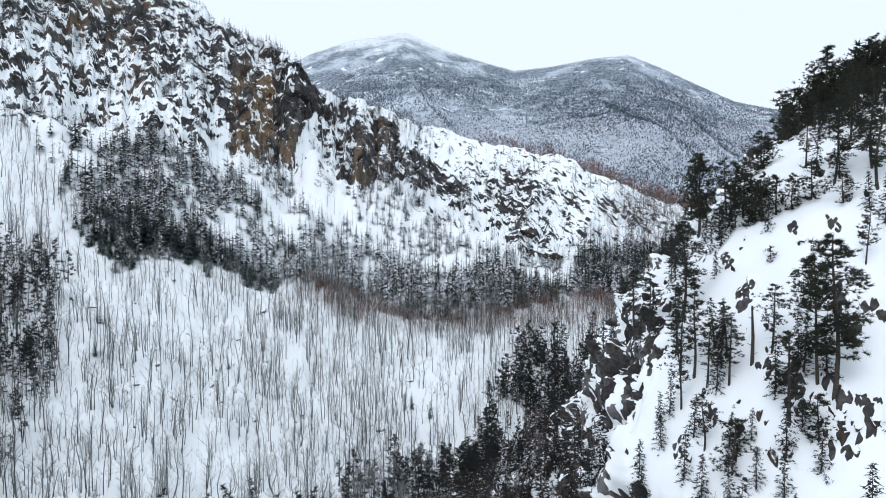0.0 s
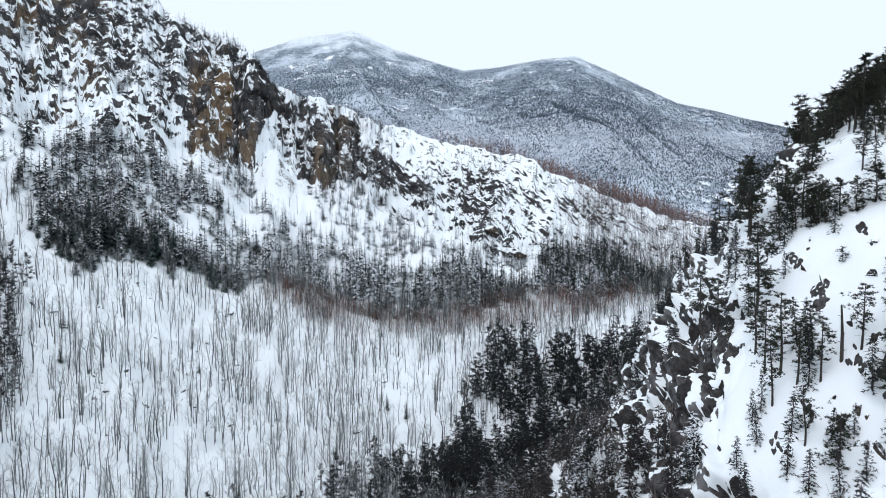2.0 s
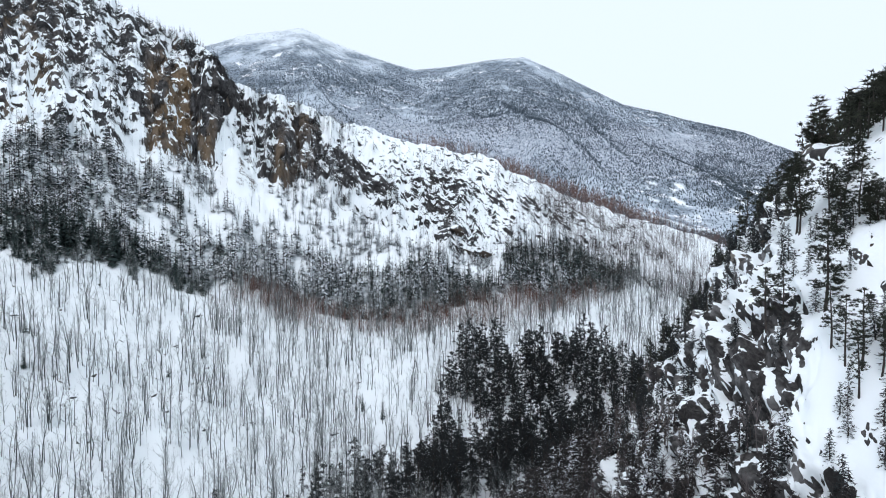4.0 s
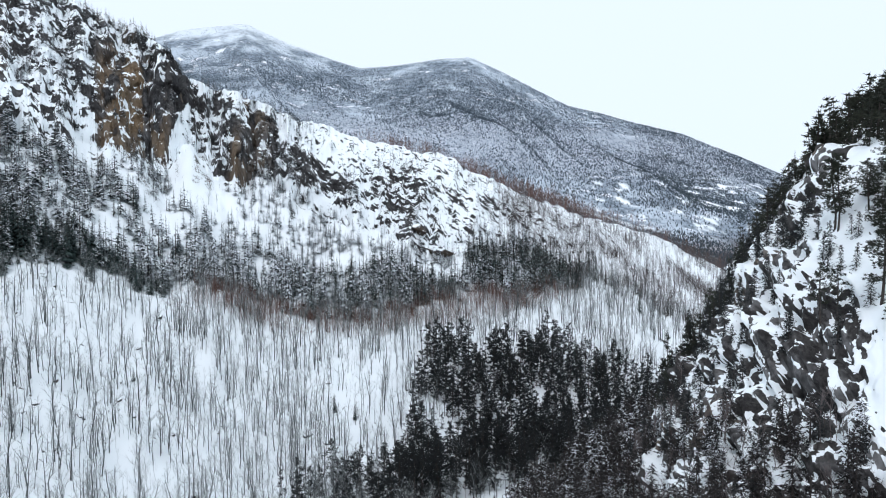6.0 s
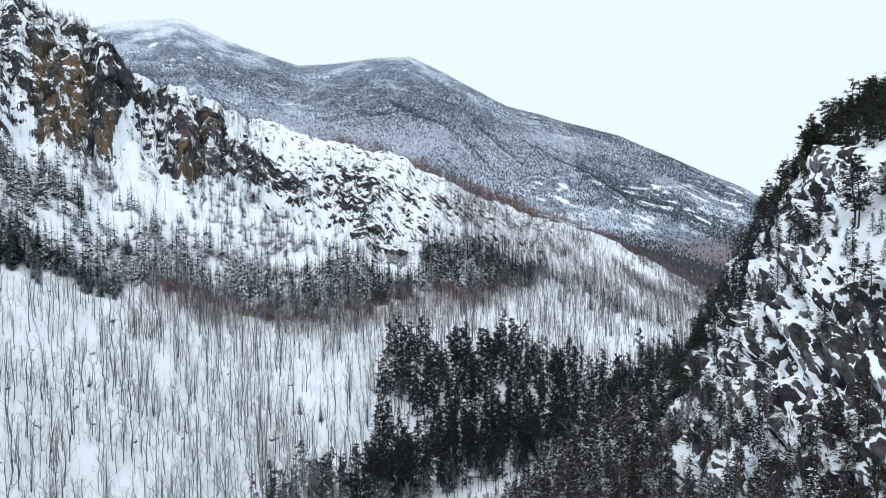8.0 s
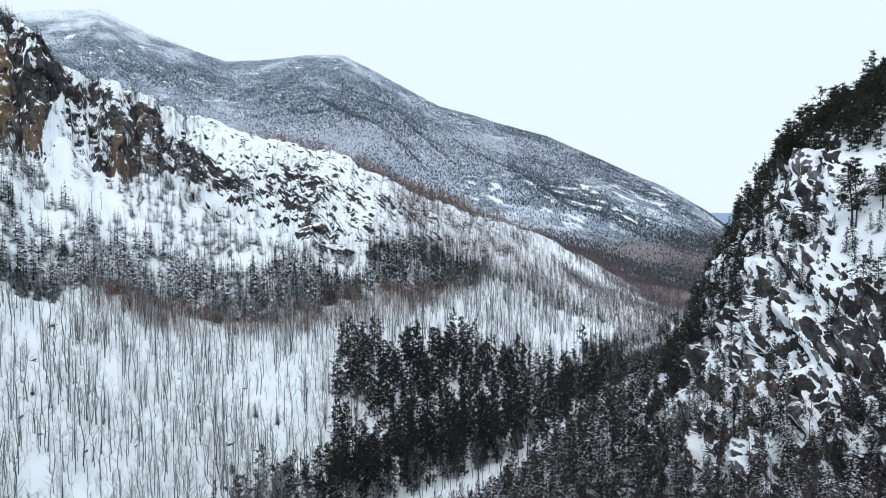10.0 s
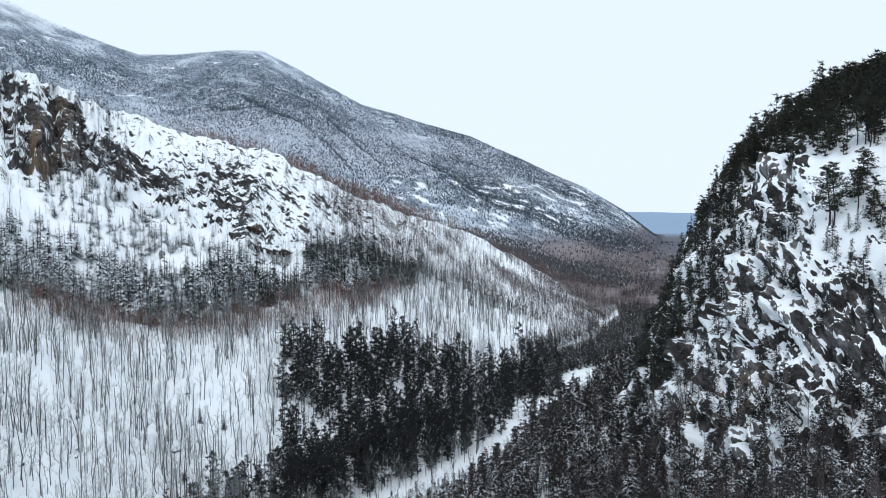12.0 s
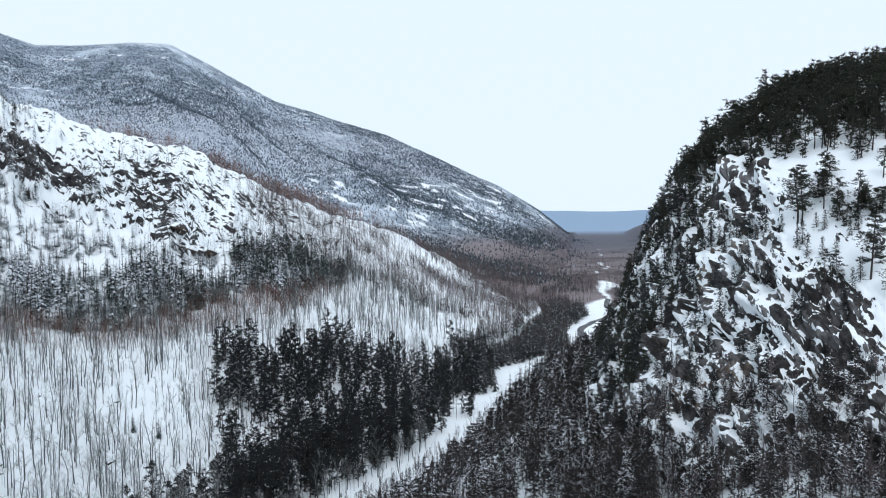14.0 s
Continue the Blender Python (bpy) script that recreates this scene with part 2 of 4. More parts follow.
def polar(az, r):
    a = np.radians(az)
    return CENTRE[0] + r * np.sin(a), CENTRE[1] + r * np.cos(a)


# break lines of the far valley side: bearing, range, height
TOE = ((-60, 150, 40), (-25, 165, 25), (-8, 178, 14), (2, 188, 11), (12, 200, 7), (20, 235, 5), (28, 272, 3), (34, 335, 1), (40, 440, 0), (60, 600, -2))
BENCH = ((-60, 230, 80), (-25, 255, 66), (-16, 262, 58), (-8, 280, 52), (2, 290, 43), (12, 300, 39), (20, 335, 38), (28, 380, 30), (34, 440, 20), (40, 540, 3), (60, 680, -2))
FOOT = ((-60, 330, 150), (-25, 348, 128), (-16, 356, 118), (-12, 370, 115), (-7.8, 396, 107), (-6.2, 408, 122), (-4.4, 408, 104), (-2.2, 408, 98),
        (-1.4, 416, 106), (0.8, 405, 94), (3.6, 395, 84), (8, 380, 74), (12, 358, 62), (18, 400, 66), (24, 455, 62), (28, 490, 56), (34, 560, 32), (40, 620, 4), (60, 760, -2))
CREST = ((-60, 520, 380), (-20, 452, 228), (-14.5, 440, 201), (-12, 432, 190), (-9.3, 426, 180), (-7.5, 422, 169), (-6.6, 430, 160), (-4.6, 427, 155), (-1.8, 432, 152), (0.3, 434, 144),
         (2, 438, 138), (5.8, 442, 131), (9.4, 446, 124), (13, 448, 118), (16.5, 452, 105), (19.2, 485, 97), (21.9, 498, 88), (24, 512, 81), (27, 545, 74),
         (30, 585, 62), (34, 610, 40), (36.5, 632, 21), (40, 660, 5), (60, 800, -2))
FAR = ((-60, 420), (-12, 520), (-9.5, 572), (-6.6, 612), (-2.3, 640), (1, 588), (4.5, 545), (6.4, 524), (9.4, 535), (12.5, 552), (15.1, 558), (17.1, 522), (19.9, 465),
       (22.7, 408), (25.3, 382), (27, 360), (31.2, 315), (35.4, 243), (38, 195), (40.3, 158), (43.2, 90), (45.6, 18), (48, 0), (60, 0), (180, 150))
FLOW = (0.7402, 0.6724)        # the stream runs this way from (49, 173)


def line(rows, az, k):
    t = np.array(rows, float)
    return np.interp(az, t[:, 0], t[:, k])


def across(x, y):
    """Distance from the stream (to its far side) and along it."""
    dx, dy = x - 49, y - 173
    u = dx * FLOW[0] + dy * FLOW[1]
    wob = 7 * np.sin(u / 47.0) + 4 * np.sin(u / 21.0 + 1)
    return -dx * FLOW[1] + dy * FLOW[0] + wob, u


def crag_height(x, y):
    """The steep rounded shoulder beside the flight."""
    xc = np.minimum(x, 75 + 0.25 * (x - 75))
    z = -0.17 + 0.636 * xc + 2.337 * y - 0.0118 * xc * xc + 0.018 * xc * y - 0.0255 * y * y
    z = z + 3.2 * np.exp(-((x - 47) ** 2 + (y - 84) ** 2) / 260.0)
    return np.where(z > 84, 84 + 0.62 * (z - 84), z)


def bank_height(s, u):
    wide = np.interp(u, (0, 60, 110, 250, 600), (0, 4, 30, 80, 170))
    return np.interp(-s - wide, (0, 9, 22, 45, 62, 90, 140, 400), (0, 1, 11, 34, 45, 47, 48, 110))


GAP = ((-90, 18, 3.2), (-14, 16.5, 3.6), (30, 12, 3.0), (60, 4, 2.8), (78, -2, 1.9), (98, -4, 1.2), (125, -3, 2.5), (148, -6, 10), (185, -17, 11), (208, -29, 6), (228, -33, 2), (268, -38, 2), (289, -40, 12), (368, -44, 14), (440, -58, 17), (490, -66, 10), (530, -70, 2), (600, -64, 3), (650, -60, 12), (700, -62, 8), (730, -66, 0.5), (1500, -70, 0.3))


def open_strip(x, y):
    """1 where the frozen stream and the fields lie open."""
    s, u = across(x, y)
    t = np.array(GAP, float)
    return 1 - smooth(0.8, 1.25, np.abs(s - np.interp(u, t[:, 0], t[:, 1])) / np.interp(u, t[:, 0], t[:, 2]))


def snow_gap(x, y, z):
    """1 on the open snow between the woods low on the mountain."""
    dx, dy = x - CENTRE[0], y - CENTRE[1]
    az = np.degrees(np.arctan2(dx, dy))
    low = between(z, 55, 165, 20) * between(az, 24, 44, 2) * smooth(1000, 1150, np.hypot(dx, dy))
    return low * smooth(0.50, 0.62, vnoise(x / 24, y / 34 + z / 40, 66) + 0.35 * vnoise(x / 9, y / 9, 67))


def near_bank(x, y):
    s, u = across(x, y)
    return np.clip(8 - 0.045 * u, -4, 14) + bank_height(s, u) + 1.2 * fbm(x / 14, y / 14, 6, 3)


def height(x, y):
    x, y = np.asarray(x, float), np.asarray(y, float)
    dx, dy = x - CENTRE[0], y - CENTRE[1]
    r = np.hypot(dx, dy)
    az = np.degrees(np.arctan2(dx, dy))
    s, u = across(x, y)
    zr = np.clip(8 - 0.045 * u, -4, 14)
    # buttresses and gullies shift the break lines in and out
    ww = smooth(300, 380, r) * (1 - smooth(480, 620, r))
    rr = r + ww * (7 * ridged(az / 2.6, r / 90, 1) + 3.5 * fbm(az / 0.9, r / 30, 2, 3))
    rt, zt = line(TOE, az, 1), line(TOE, az, 2)
    rb, zb = line(BENCH, az, 1), line(BENCH, az, 2)
    rf, zf = line(FOOT, az, 1), line(FOOT, az, 2)
    rc, zc = line(CREST, az, 1), line(CREST, az, 2)
    rv = rc + 160
    zv = np.where(zc > 60, 0.72 * zc, 0.55 * zc)
    rg, zg = 980 + 0 * rc, np.interp(az, (-60, 0, 20, 30, 38, 44, 60), (160, 120, 80, 50, 12, 0, 0))
    rp, zp = 2150 + 0 * rc, line(FAR, az, 1)
    q = np.clip((rr - 100) / (rt - 100), 0, 1)
    z = zr + (zt - zr) * q

    def seg(ra, za, rb_, zb_, e=1.0):
        k = np.clip((rr - ra) / (rb_ - ra), 0, 1) ** e
        return np.where(rr > ra, za + (zb_ - za) * k, z)
    z = seg(rt, zt, rb, zb)
    z = seg(rb, zb, rf, zf, 1.15)
    z = seg(rf, zf, rc, zc, 0.75)
    z = seg(rc, zc, rv, zv)
    z = seg(rv, zv, rg, zg)
    kf = np.clip((r - rg) / (rp - rg), 0, 1)
    z = np.where(r > rg, zg + (zp - zg) * (0.35 * kf + 0.65 * kf ** 1.7), z)
    z = np.where(r > rp, zp * (1 - 0.8 * smooth(2150, 3200, r)), z)
    hill = 1 - smooth(2300, 3600, r)
    z = z + hill * smooth(900, 1500, r) * (zp / 500) * 34 * (1 - smooth(1450, 2000, r)) * ridged(az / 7.5 + r / 900, r / 900, 7, 2)
    # roughness of the snowed-in boulder slope
    z = z + smooth(120, 180, r) * (1 - smooth(700, 1000, r)) * (1.6 * fbm(x / 23, y / 23, 4, 3) + 1.3 * fbm(x / 6, y / 6, 5, 3))
    # near side
    near = near_bank(x, y)
    z = np.where(s < 0, near, np.maximum(z, zr))
    plain = -4 + smooth(3500, 4400, r) * (96 + 6 * fbm(az / 6, 0 * az, 9, 3))
    far = smooth(2500, 3300, r)
    z = z * (1 - far) + plain * far
    side = (s < 4) & (r < 420)
    cr = np.where(side & (x > -12) & (y < 175), crag_height(x, y) - 3.5, -99)
    # right beyond the shoulder the hill goes on
    z = np.maximum(z, np.minimum(cr, 118))
    return z


def grid_mesh(name, xs, ys, zs, wrap=False, flat=False):
    """A mesh from arrays of rows and columns."""
    n, m = xs.shape
    co = np.stack([xs, ys, zs], -1).reshape(-1, 3)
    i = np.arange(n * m).reshape(n, m)
    if wrap:
        i = np.concatenate([i, i[:, :1]], 1)
    f = np.stack([i[:-1, :-1], i[:-1, 1:], i[1:, 1:], i[1:, :-1]], -1).reshape(-1, 4)
    me = bpy.data.meshes.new(name)
    me.vertices.add(len(co))
    me.vertices.foreach_set("co", co.ravel())
    me.loops.add(f.size)
    me.loops.foreach_set("vertex_index", f.ravel().astype(np.int32))
    me.polygons.add(len(f))
    me.polygons.foreach_set("loop_start", np.arange(0, f.size, 4, dtype=np.int32))
    me.polygons.foreach_set("use_smooth", np.full(len(f), not flat))
    me.update(calc_edges=True)
    me.validate()
    return me


def build_ground():
    az = np.concatenate([np.arange(-34, 50, 0.25), np.arange(50, 76, 0.8), np.arange(76, 312, 4.0), np.arange(312, 326, 0.8)])
    r = np.concatenate([np.linspace(2, 40, 6), np.arange(44, 170, 3.0), np.arange(170, 340, 2.2), np.arange(340, 480, 2.4), np.arange(480, 720, 4.0), np.arange(720, 1100, 14.0),
                        np.arange(1100, 2300, 18.0), np.arange(2300, 4900, 130.0)])
    a, rad = np.meshgrid(np.radians(az), r)
    a, rad = a[:, ::-1], rad[:, ::-1]
    x, y = CENTRE[0] + rad * np.sin(a), CENTRE[1] + rad * np.cos(a)
    azd = np.degrees(a)
    azd = np.where(azd > 180, azd - 360, azd)
    under = between(azd, CLIFF[0] + 1.2, CLIFF[1] - 1.2, 0.6) * smooth(-10, -3, rad - line(FOOT, azd, 1)) * (1 - smooth(14, 22, rad - line(CREST, azd, 1)))
    z = height(x, y)
    me = grid_mesh("ground", x, y, z - 6 * under, wrap=True)
    attributes(me, open_snow=np.maximum(open_strip(x, y), snow_gap(x, y, z)))
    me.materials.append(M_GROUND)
    ob = new("ground", me)
    return tagged(ob, "snow-covered valley sides with rock cliffs and distant wooded mountain, far ground tinted for haze", "ground", kind="structure")


CRAG_AXES = ((-0.28, -0.85, -0.75), (-0.76, -0.25, 0.60))      # the steep joints, and the way the face looks


def facing_up(px, py, pz):
    """The upward part of a surface's normal."""
    du, dv = [np.gradient(q, axis=1) for q in (px, py, pz)], [np.gradient(q, axis=0) for q in (px, py, pz)]
    c = np.cross(np.stack(du, -1), np.stack(dv, -1))
    return np.abs(c[..., 2]) / (np.linalg.norm(c, axis=-1) + 1e-9)


def attributes(me, **values):
    for name, v in values.items():
        at = me.attributes.new(name, "FLOAT", "POINT")
        at.data.foreach_set("value", np.asarray(v, np.float32).ravel())


def facets(p, size, seed, axes=CRAG_AXES):
    """Irregular blocks with a plane front each: its step out, its tilt, the gap to the next block, and a chance number."""
    e1, n = np.array(axes, float)
    e1 = e1 - n * (e1 @ n) / (n @ n)
    e1 /= np.linalg.norm(e1)
    n /= np.linalg.norm(n)
    e2 = np.cross(n, e1)
    c = [sum(p[k] * e[k] for k in range(3)) / w for e, w in zip((e1, e2, n), size)]
    cell = [np.floor(q) for q in c]
    best, second = np.full(p[0].shape, 9.0), np.full(p[0].shape, 9.0)
    o, tilt, luck = np.zeros(p[0].shape), np.zeros(p[0].shape), np.zeros(p[0].shape)

    def h(a, b, d, k):
        v = np.sin(a * 127.1 + b * 311.7 + d * 231.3 + k * 74.7 + seed * 19.19) * 43758.5453
        return v - np.floor(v)
    for i, j, m in [(i, j, m) for i in (-1, 0, 1) for j in (-1, 0, 1) for m in (-1, 0, 1)]:
        a, b, d = cell[0] + i, cell[1] + j, cell[2] + m
        da, db, dd = c[0] - a - h(a, b, d, 1), c[1] - b - h(a, b, d, 2), c[2] - d - h(a, b, d, 3)
        r = np.maximum.reduce([np.abs(da + 0.25 * db), np.abs(db - 0.2 * da), 0.8 * np.abs(dd)])
        closer = r < best
        second = np.where(closer, best, np.minimum(second, r))
        o = np.where(closer, h(a, b, d, 4) * 2 - 1, o)
        luck = np.where(closer, h(a, b, d, 5), luck)
        tilt = np.where(closer, (h(a, b, d, 6) * 2 - 1) * da * size[0] + (h(a, b, d, 7) * 2 - 1) * db * size[1], tilt)
        best = np.minimum(best, r)
    return o, tilt, second - best, luck


def crag_relief(x, y):
    """How far the rock stands out from the smooth shoulder, how bare it is, and the slope's normal."""
    x, y = np.asarray(x, float), np.asarray(y, float)
    base = crag_height(x, y)
    gx, gy = (crag_height(x + 0.5, y) - crag_height(x - 0.5, y)), (crag_height(x, y + 0.5) - crag_height(x, y - 0.5))
    k = np.sqrt(gx * gx + gy * gy + 1)
    edge = np.interp(y, (30, 34, 38, 43, 50, 56, 63, 67, 72, 90), (12.5, 10.2, 10.2, 12.9, 16.0, 19.2, 26.5, 33, 44, 80)) + 1.6 * vnoise(x / 6, y / 6, 61)
    rocky = 1 - smooth(-1.5, 1.5, x - edge)
    wx, wz = 0.3 * vnoise(x / 4, y / 4, 81), 0.3 * vnoise(y / 4, base / 4, 82)
    p = (x + wx, y - wx, base + wz)
    o1, t1, g1, k1 = facets(p, (6.0, 2.7, 5.0), 1)
    o2, t2, g2, k2 = facets(p, (2.4, 1.05, 1.9), 2)
    o3, t3, g3, k3 = facets(p, (0.85, 0.45, 0.8), 3)
    o4, t4, g4, k4 = facets(p, (0.42, 0.3, 0.42), 4)
    d = rocky * (0.75 * o1 + 0.46 * t1 + 0.30 * o2 + 0.42 * t2 + 0.07 * o3 + 0.22 * t3)
    fine = rocky * (0.10 * o3 + 0.25 * t3 + 0.07 * o4 + 0.24 * t4)
    # open joints, some of them drifted full
    joint = (1 - smooth(0.02, 0.07, g1))
    crack = (1 - smooth(0.02, 0.09, g2))
    d = d - rocky * (0.55 * joint + 0.22 * crack)
    w = (-0.53 * p[0] + 0.84 * p[1] - 0.12 * p[2]) / 2.3 + 0.35 * vnoise(x / 7, base / 7, 83)
    seam = (1 - smooth(0.05, 0.11, np.abs(w - np.floor(w) - 0.5))) * smooth(0.0, 0.25, vnoise(y / 5, base / 5, 84))
    w = (0.30 * p[0] + 0.55 * p[1] + 0.78 * p[2]) / 2.9 + 0.35 * vnoise(x / 6, base / 6, 85)
    seam = np.maximum(seam, (1 - smooth(0.04, 0.09, np.abs(w - np.floor(w) - 0.5))) * smooth(0.1, 0.35, vnoise(y / 4, base / 4, 86)))
    d = d - rocky * 0.3 * seam
    filled = np.maximum(0.9 * seam, np.maximum(joint * (k1 > 0.3), 0.8 * crack * (k2 > 0.45)))
    # drifts, and small outcrops in the snow slope
    d = d + (0.3 - 0.15 * rocky) * fbm(x / 6, y / 6, 65, 3)
    patch = (k2 > 0.93 - 0.12 * smooth(0.1, 0.5, vnoise(x / 7, y / 7, 69))) * (k3 > 0.3) * smooth(0.03, 0.12, g2) * smooth(0.02, 0.1, g3)
    d = d + (1 - rocky) * patch * (0.25 * o3 + 0.5 * t3 + 0.2 * t4 + 0.15)
    # which fronts the snow has kept
    kept = 0.26 * (k1 - 0.5) + 0.66 * (k2 - 0.5) + 0.5 * (k3 - 0.5) + 0.3 * (k4 - 0.5) + 0.55 * filled + 0.3 * seam - 0.15
    kept = rocky * kept + (1 - rocky) * (0.5 - 1.3 * patch)
    tone = np.clip(0.5 + 0.7 * (k1 - 0.5) + 1.0 * (k2 - 0.5) + 0.7 * (k3 - 0.5), 0, 1) * (1 - 0.8 * np.maximum(joint, crack)) * (0.15 + 0.85 * rocky)
    rust = smooth(0.62, 0.8, vnoise(x / 4 + 7, (y + base) / 7, 91) + 0.5 * (k1 - 0.5) + 0.35)
    return base, d, kept, (-gx / k, -gy / k, 1 / k), fine, tone, rust


def crag_surface(x, y):
    base, d, kept, n = crag_relief(x, y)[:4]
    return base + d / n[2]


def build_crag():
    xs, ys = np.meshgrid(np.concatenate([np.arange(-6, 28, 0.11), np.arange(28, 84, 0.4)]), np.concatenate([np.arange(18, 62, 0.12), np.arange(62, 90, 0.24), np.arange(90, 132, 0.6)]))
    z, d, kept, n, fine, tone, rust = crag_relief(xs, ys)
    zbank = near_bank(xs, ys)
    z = np.where(z > zbank - 2, z, zbank - 5)
    def ease(q, n=1):
        for _ in range(n):
            for ax in (0, 1):
                q = 0.5 * q + 0.25 * (np.roll(q, 1, ax) + np.roll(q, -1, ax))
        return q
    d = ease(d, 1)
    # snow stays on the flatter fronts and smooths them; the bare ones keep their fine relief
    flat = facing_up(xs + d * n[0], ys + d * n[1], z + d * n[2])
    lie = 0.5 + 0.45 * (0.7 * (flat - n[2]) + 1.3 * kept + 0.08 * fbm(xs / 0.8, (ys + z) / 0.8, 67, 3))
    d = d + fine * (1 - smooth(0.42, 0.53, lie)) + 0.10 * smooth(0.5, 0.56, lie)
    me = grid_mesh("crag", xs + d * n[0], ys + d * n[1], z + d * n[2])
    attributes(me, snow_hold=lie, tone=tone, rust=0.6 * rust * (tone > 0.16))
    me.materials.append(M_CRAG)
    return tagged(new("rock_crag", me), "steep grey granite crag with snow on its ledges", "cliff", kind="structure")


CLIFF = (-34.0, 27.0)          # bearings between which the rock walls stand


def bare_rock(az, z, h):
    """How bare the valley side is: wall, dark rib, gully, buttress, cleft, broken band, slabs, snowy dome. h: 0 at the foot, 1 at the crest."""
    b = 0.30 * (1 - smooth(-8, -7.5, az)) * between(h, 0.02, 0.97, 0.05)
    b = b + 0.40 * between(az, -12.6, -7.75, 0.25) * between(h, -0.02, 0.72, 0.08)
    b = b + 0.2 * between(az, -25, -18, 1) * between(h, 0.45, 0.8, 0.08)
    rib = between(az, -7.75, -6.1, 0.2)
    b = b + rib * np.where(h > 0.40 + 0.22 * (az + 7), 0.8, -0.15)
    b = b + between(az, -6.1, -1.7, 0.15) * between(h, 0.0, 0.9, 0.1) * (0.42 + 0.38 * smooth(-3.6, -2.6, az) * (1 - smooth(0.55, 0.8, h)))
    b = b + 0.85 * between(az, -1.7, 0.2, 0.2) * between(h, -0.03, 0.85, 0.08)
    top, low = np.interp(az, (0, 5.9), (131, 99)), np.interp(az, (0, 5.9), (106, 85))
    b = b + 0.60 * between(az, 0.2, 6.0, 0.3) * between(z, low, top, 3)
    b = b + 0.16 * between(az, 6.0, 11.5, 0.6) * between(z, 84, 108, 5)
    return b + (0.20 + 0.22 * vnoise(az / 1.3, z / 9, 87)) * smooth(6.0, 7.5, az) * (1 - smooth(17, 24, az)) * between(h, 0.05, 0.72, 0.12)


def build_cliffs():
    """Rock walls, buttresses and slabs of the far valley side, block by block."""
    azd, k = np.meshgrid(np.concatenate([np.arange(CLIFF[1], 12, -0.12), np.arange(12, -16, -0.065), np.arange(-16, CLIFF[0], -0.12)]), np.linspace(0, 1, 300))
    rf, rc = line(FOOT, azd, 1), line(CREST, azd, 1)
    wave = 6 * ridged(azd / 2.6, 0 * azd, 1, 3)
    r = rf - 13 + k * (rc - rf + 38) - wave * between(k, 0.12, 0.6, 0.1)
    x, y = polar(azd, r)
    z = height(x, y)
    n = np.stack([np.gradient(q, axis=1) for q in (x, y, z)], -1), np.stack([np.gradient(q, axis=0) for q in (x, y, z)], -1)
    n = np.cross(*n)
    n = n * np.sign(n[..., 2:]) / np.linalg.norm(n, axis=-1, keepdims=True)
    for _ in range(14):
        n = 0.5 * n + 0.25 * (np.roll(n, 1, 0) + np.roll(n, -1, 0))
    n /= np.linalg.norm(n, axis=-1, keepdims=True)
    h = (z - line(FOOT, azd, 2)) / np.maximum(line(CREST, azd, 2) - line(FOOT, azd, 2), 8)
    # upright joints in the walls, dipping slabs on the dome
    dome = smooth(0.0, 4.0, azd)
    p = (x + 1.2 * vnoise(x / 15, z / 15, 81), y, z + 1.0 * vnoise(x / 13, y / 13, 82))
    wall_axes, slab_axes = ((0.10, -0.45, -0.88), (0.1, -0.88, 0.46)), ((0.78, -0.30, -0.55), (0.15, -0.72, 0.68))
    rows = []
    for size_w, size_s, seed in (((16, 7, 12), (15, 5, 10), 21), ((4.2, 3.8, 5), (5, 1.9, 4), 22), ((1.3, 2.2, 2.2), (2.4, 0.9, 2), 23)):
        a, b = facets(p, size_w, seed, wall_axes), facets(p, size_s, seed + 5, slab_axes)
        rows.append([np.where(dome > 0.5, v, u) for u, v in zip(a, b)])
    (o1, t1, g1, k1), (o2, t2, g2, k2), (o3, t3, g3, k3) = rows
    bare = bare_rock(azd, z, h)
    steep = np.clip(bare, 0, 1) * between(k, 0.07, 0.93, 0.06)
    d = steep * ((1.5 - 0.6 * dome) * o1 + 0.16 * t1 + (0.6 - 0.2 * dome) * o2 + 0.28 * t2 + 0.18 * o3 + 0.18 * t3)
    joint, crack = 1 - smooth(0.02, 0.07, g1), 1 - smooth(0.02, 0.10, g2)
    d = d - steep * (1.0 * joint + 0.4 * crack) + 0.5 * fbm(x / 9, z / 9, 83, 3) * between(k, 0.07, 0.93, 0.06) - 3.0 * (1 - between(k, 0.015, 0.97, 0.02))
    px, py, pz = x + d * n[..., 0], y + d * n[..., 1], z + d * n[..., 2]
    flat = facing_up(px, py, pz)
    lie = 0.5 + 0.4 * (0.6 * (flat - n[..., 2]) + 0.2 * (k1 - 0.5) + 0.85 * (k2 - 0.5) + 0.6 * (k3 - 0.5) + 0.35 - bare + 0.28 * fbm(x / 2.6, z / 2.2, 84, 4) + 0.25 * joint * (k1 > 0.6))
    tone = np.clip(0.5 + 0.5 * (k1 - 0.5) + 0.7 * (k2 - 0.5) + 0.5 * (k3 - 0.5), 0, 1) * (1 - 0.85 * np.maximum(joint, crack))
    tone = tone * (1 - 0.6 * between(azd, -7.75, -6.1, 0.2)) * (1 - 0.35 * dome)
    warm = np.maximum(between(azd, -12.4, -7.8, 0.4), np.maximum(0.8 * between(azd, -3.4, 0.2, 0.4), 0.8 * between(azd, -25, -18, 1)))
    rust = warm * smooth(0.2, 0.6, 0.5 + 0.8 * (k1 - 0.5) + 0.5 * (k2 - 0.5) + 0.6 * vnoise(x / 5, z / 30, 85))
    me = grid_mesh("cliffs", px, py, pz, flat=True)
    attributes(me, snow_hold=lie, tone=tone, rust=rust)
    me.materials.append(M_CLIFF)
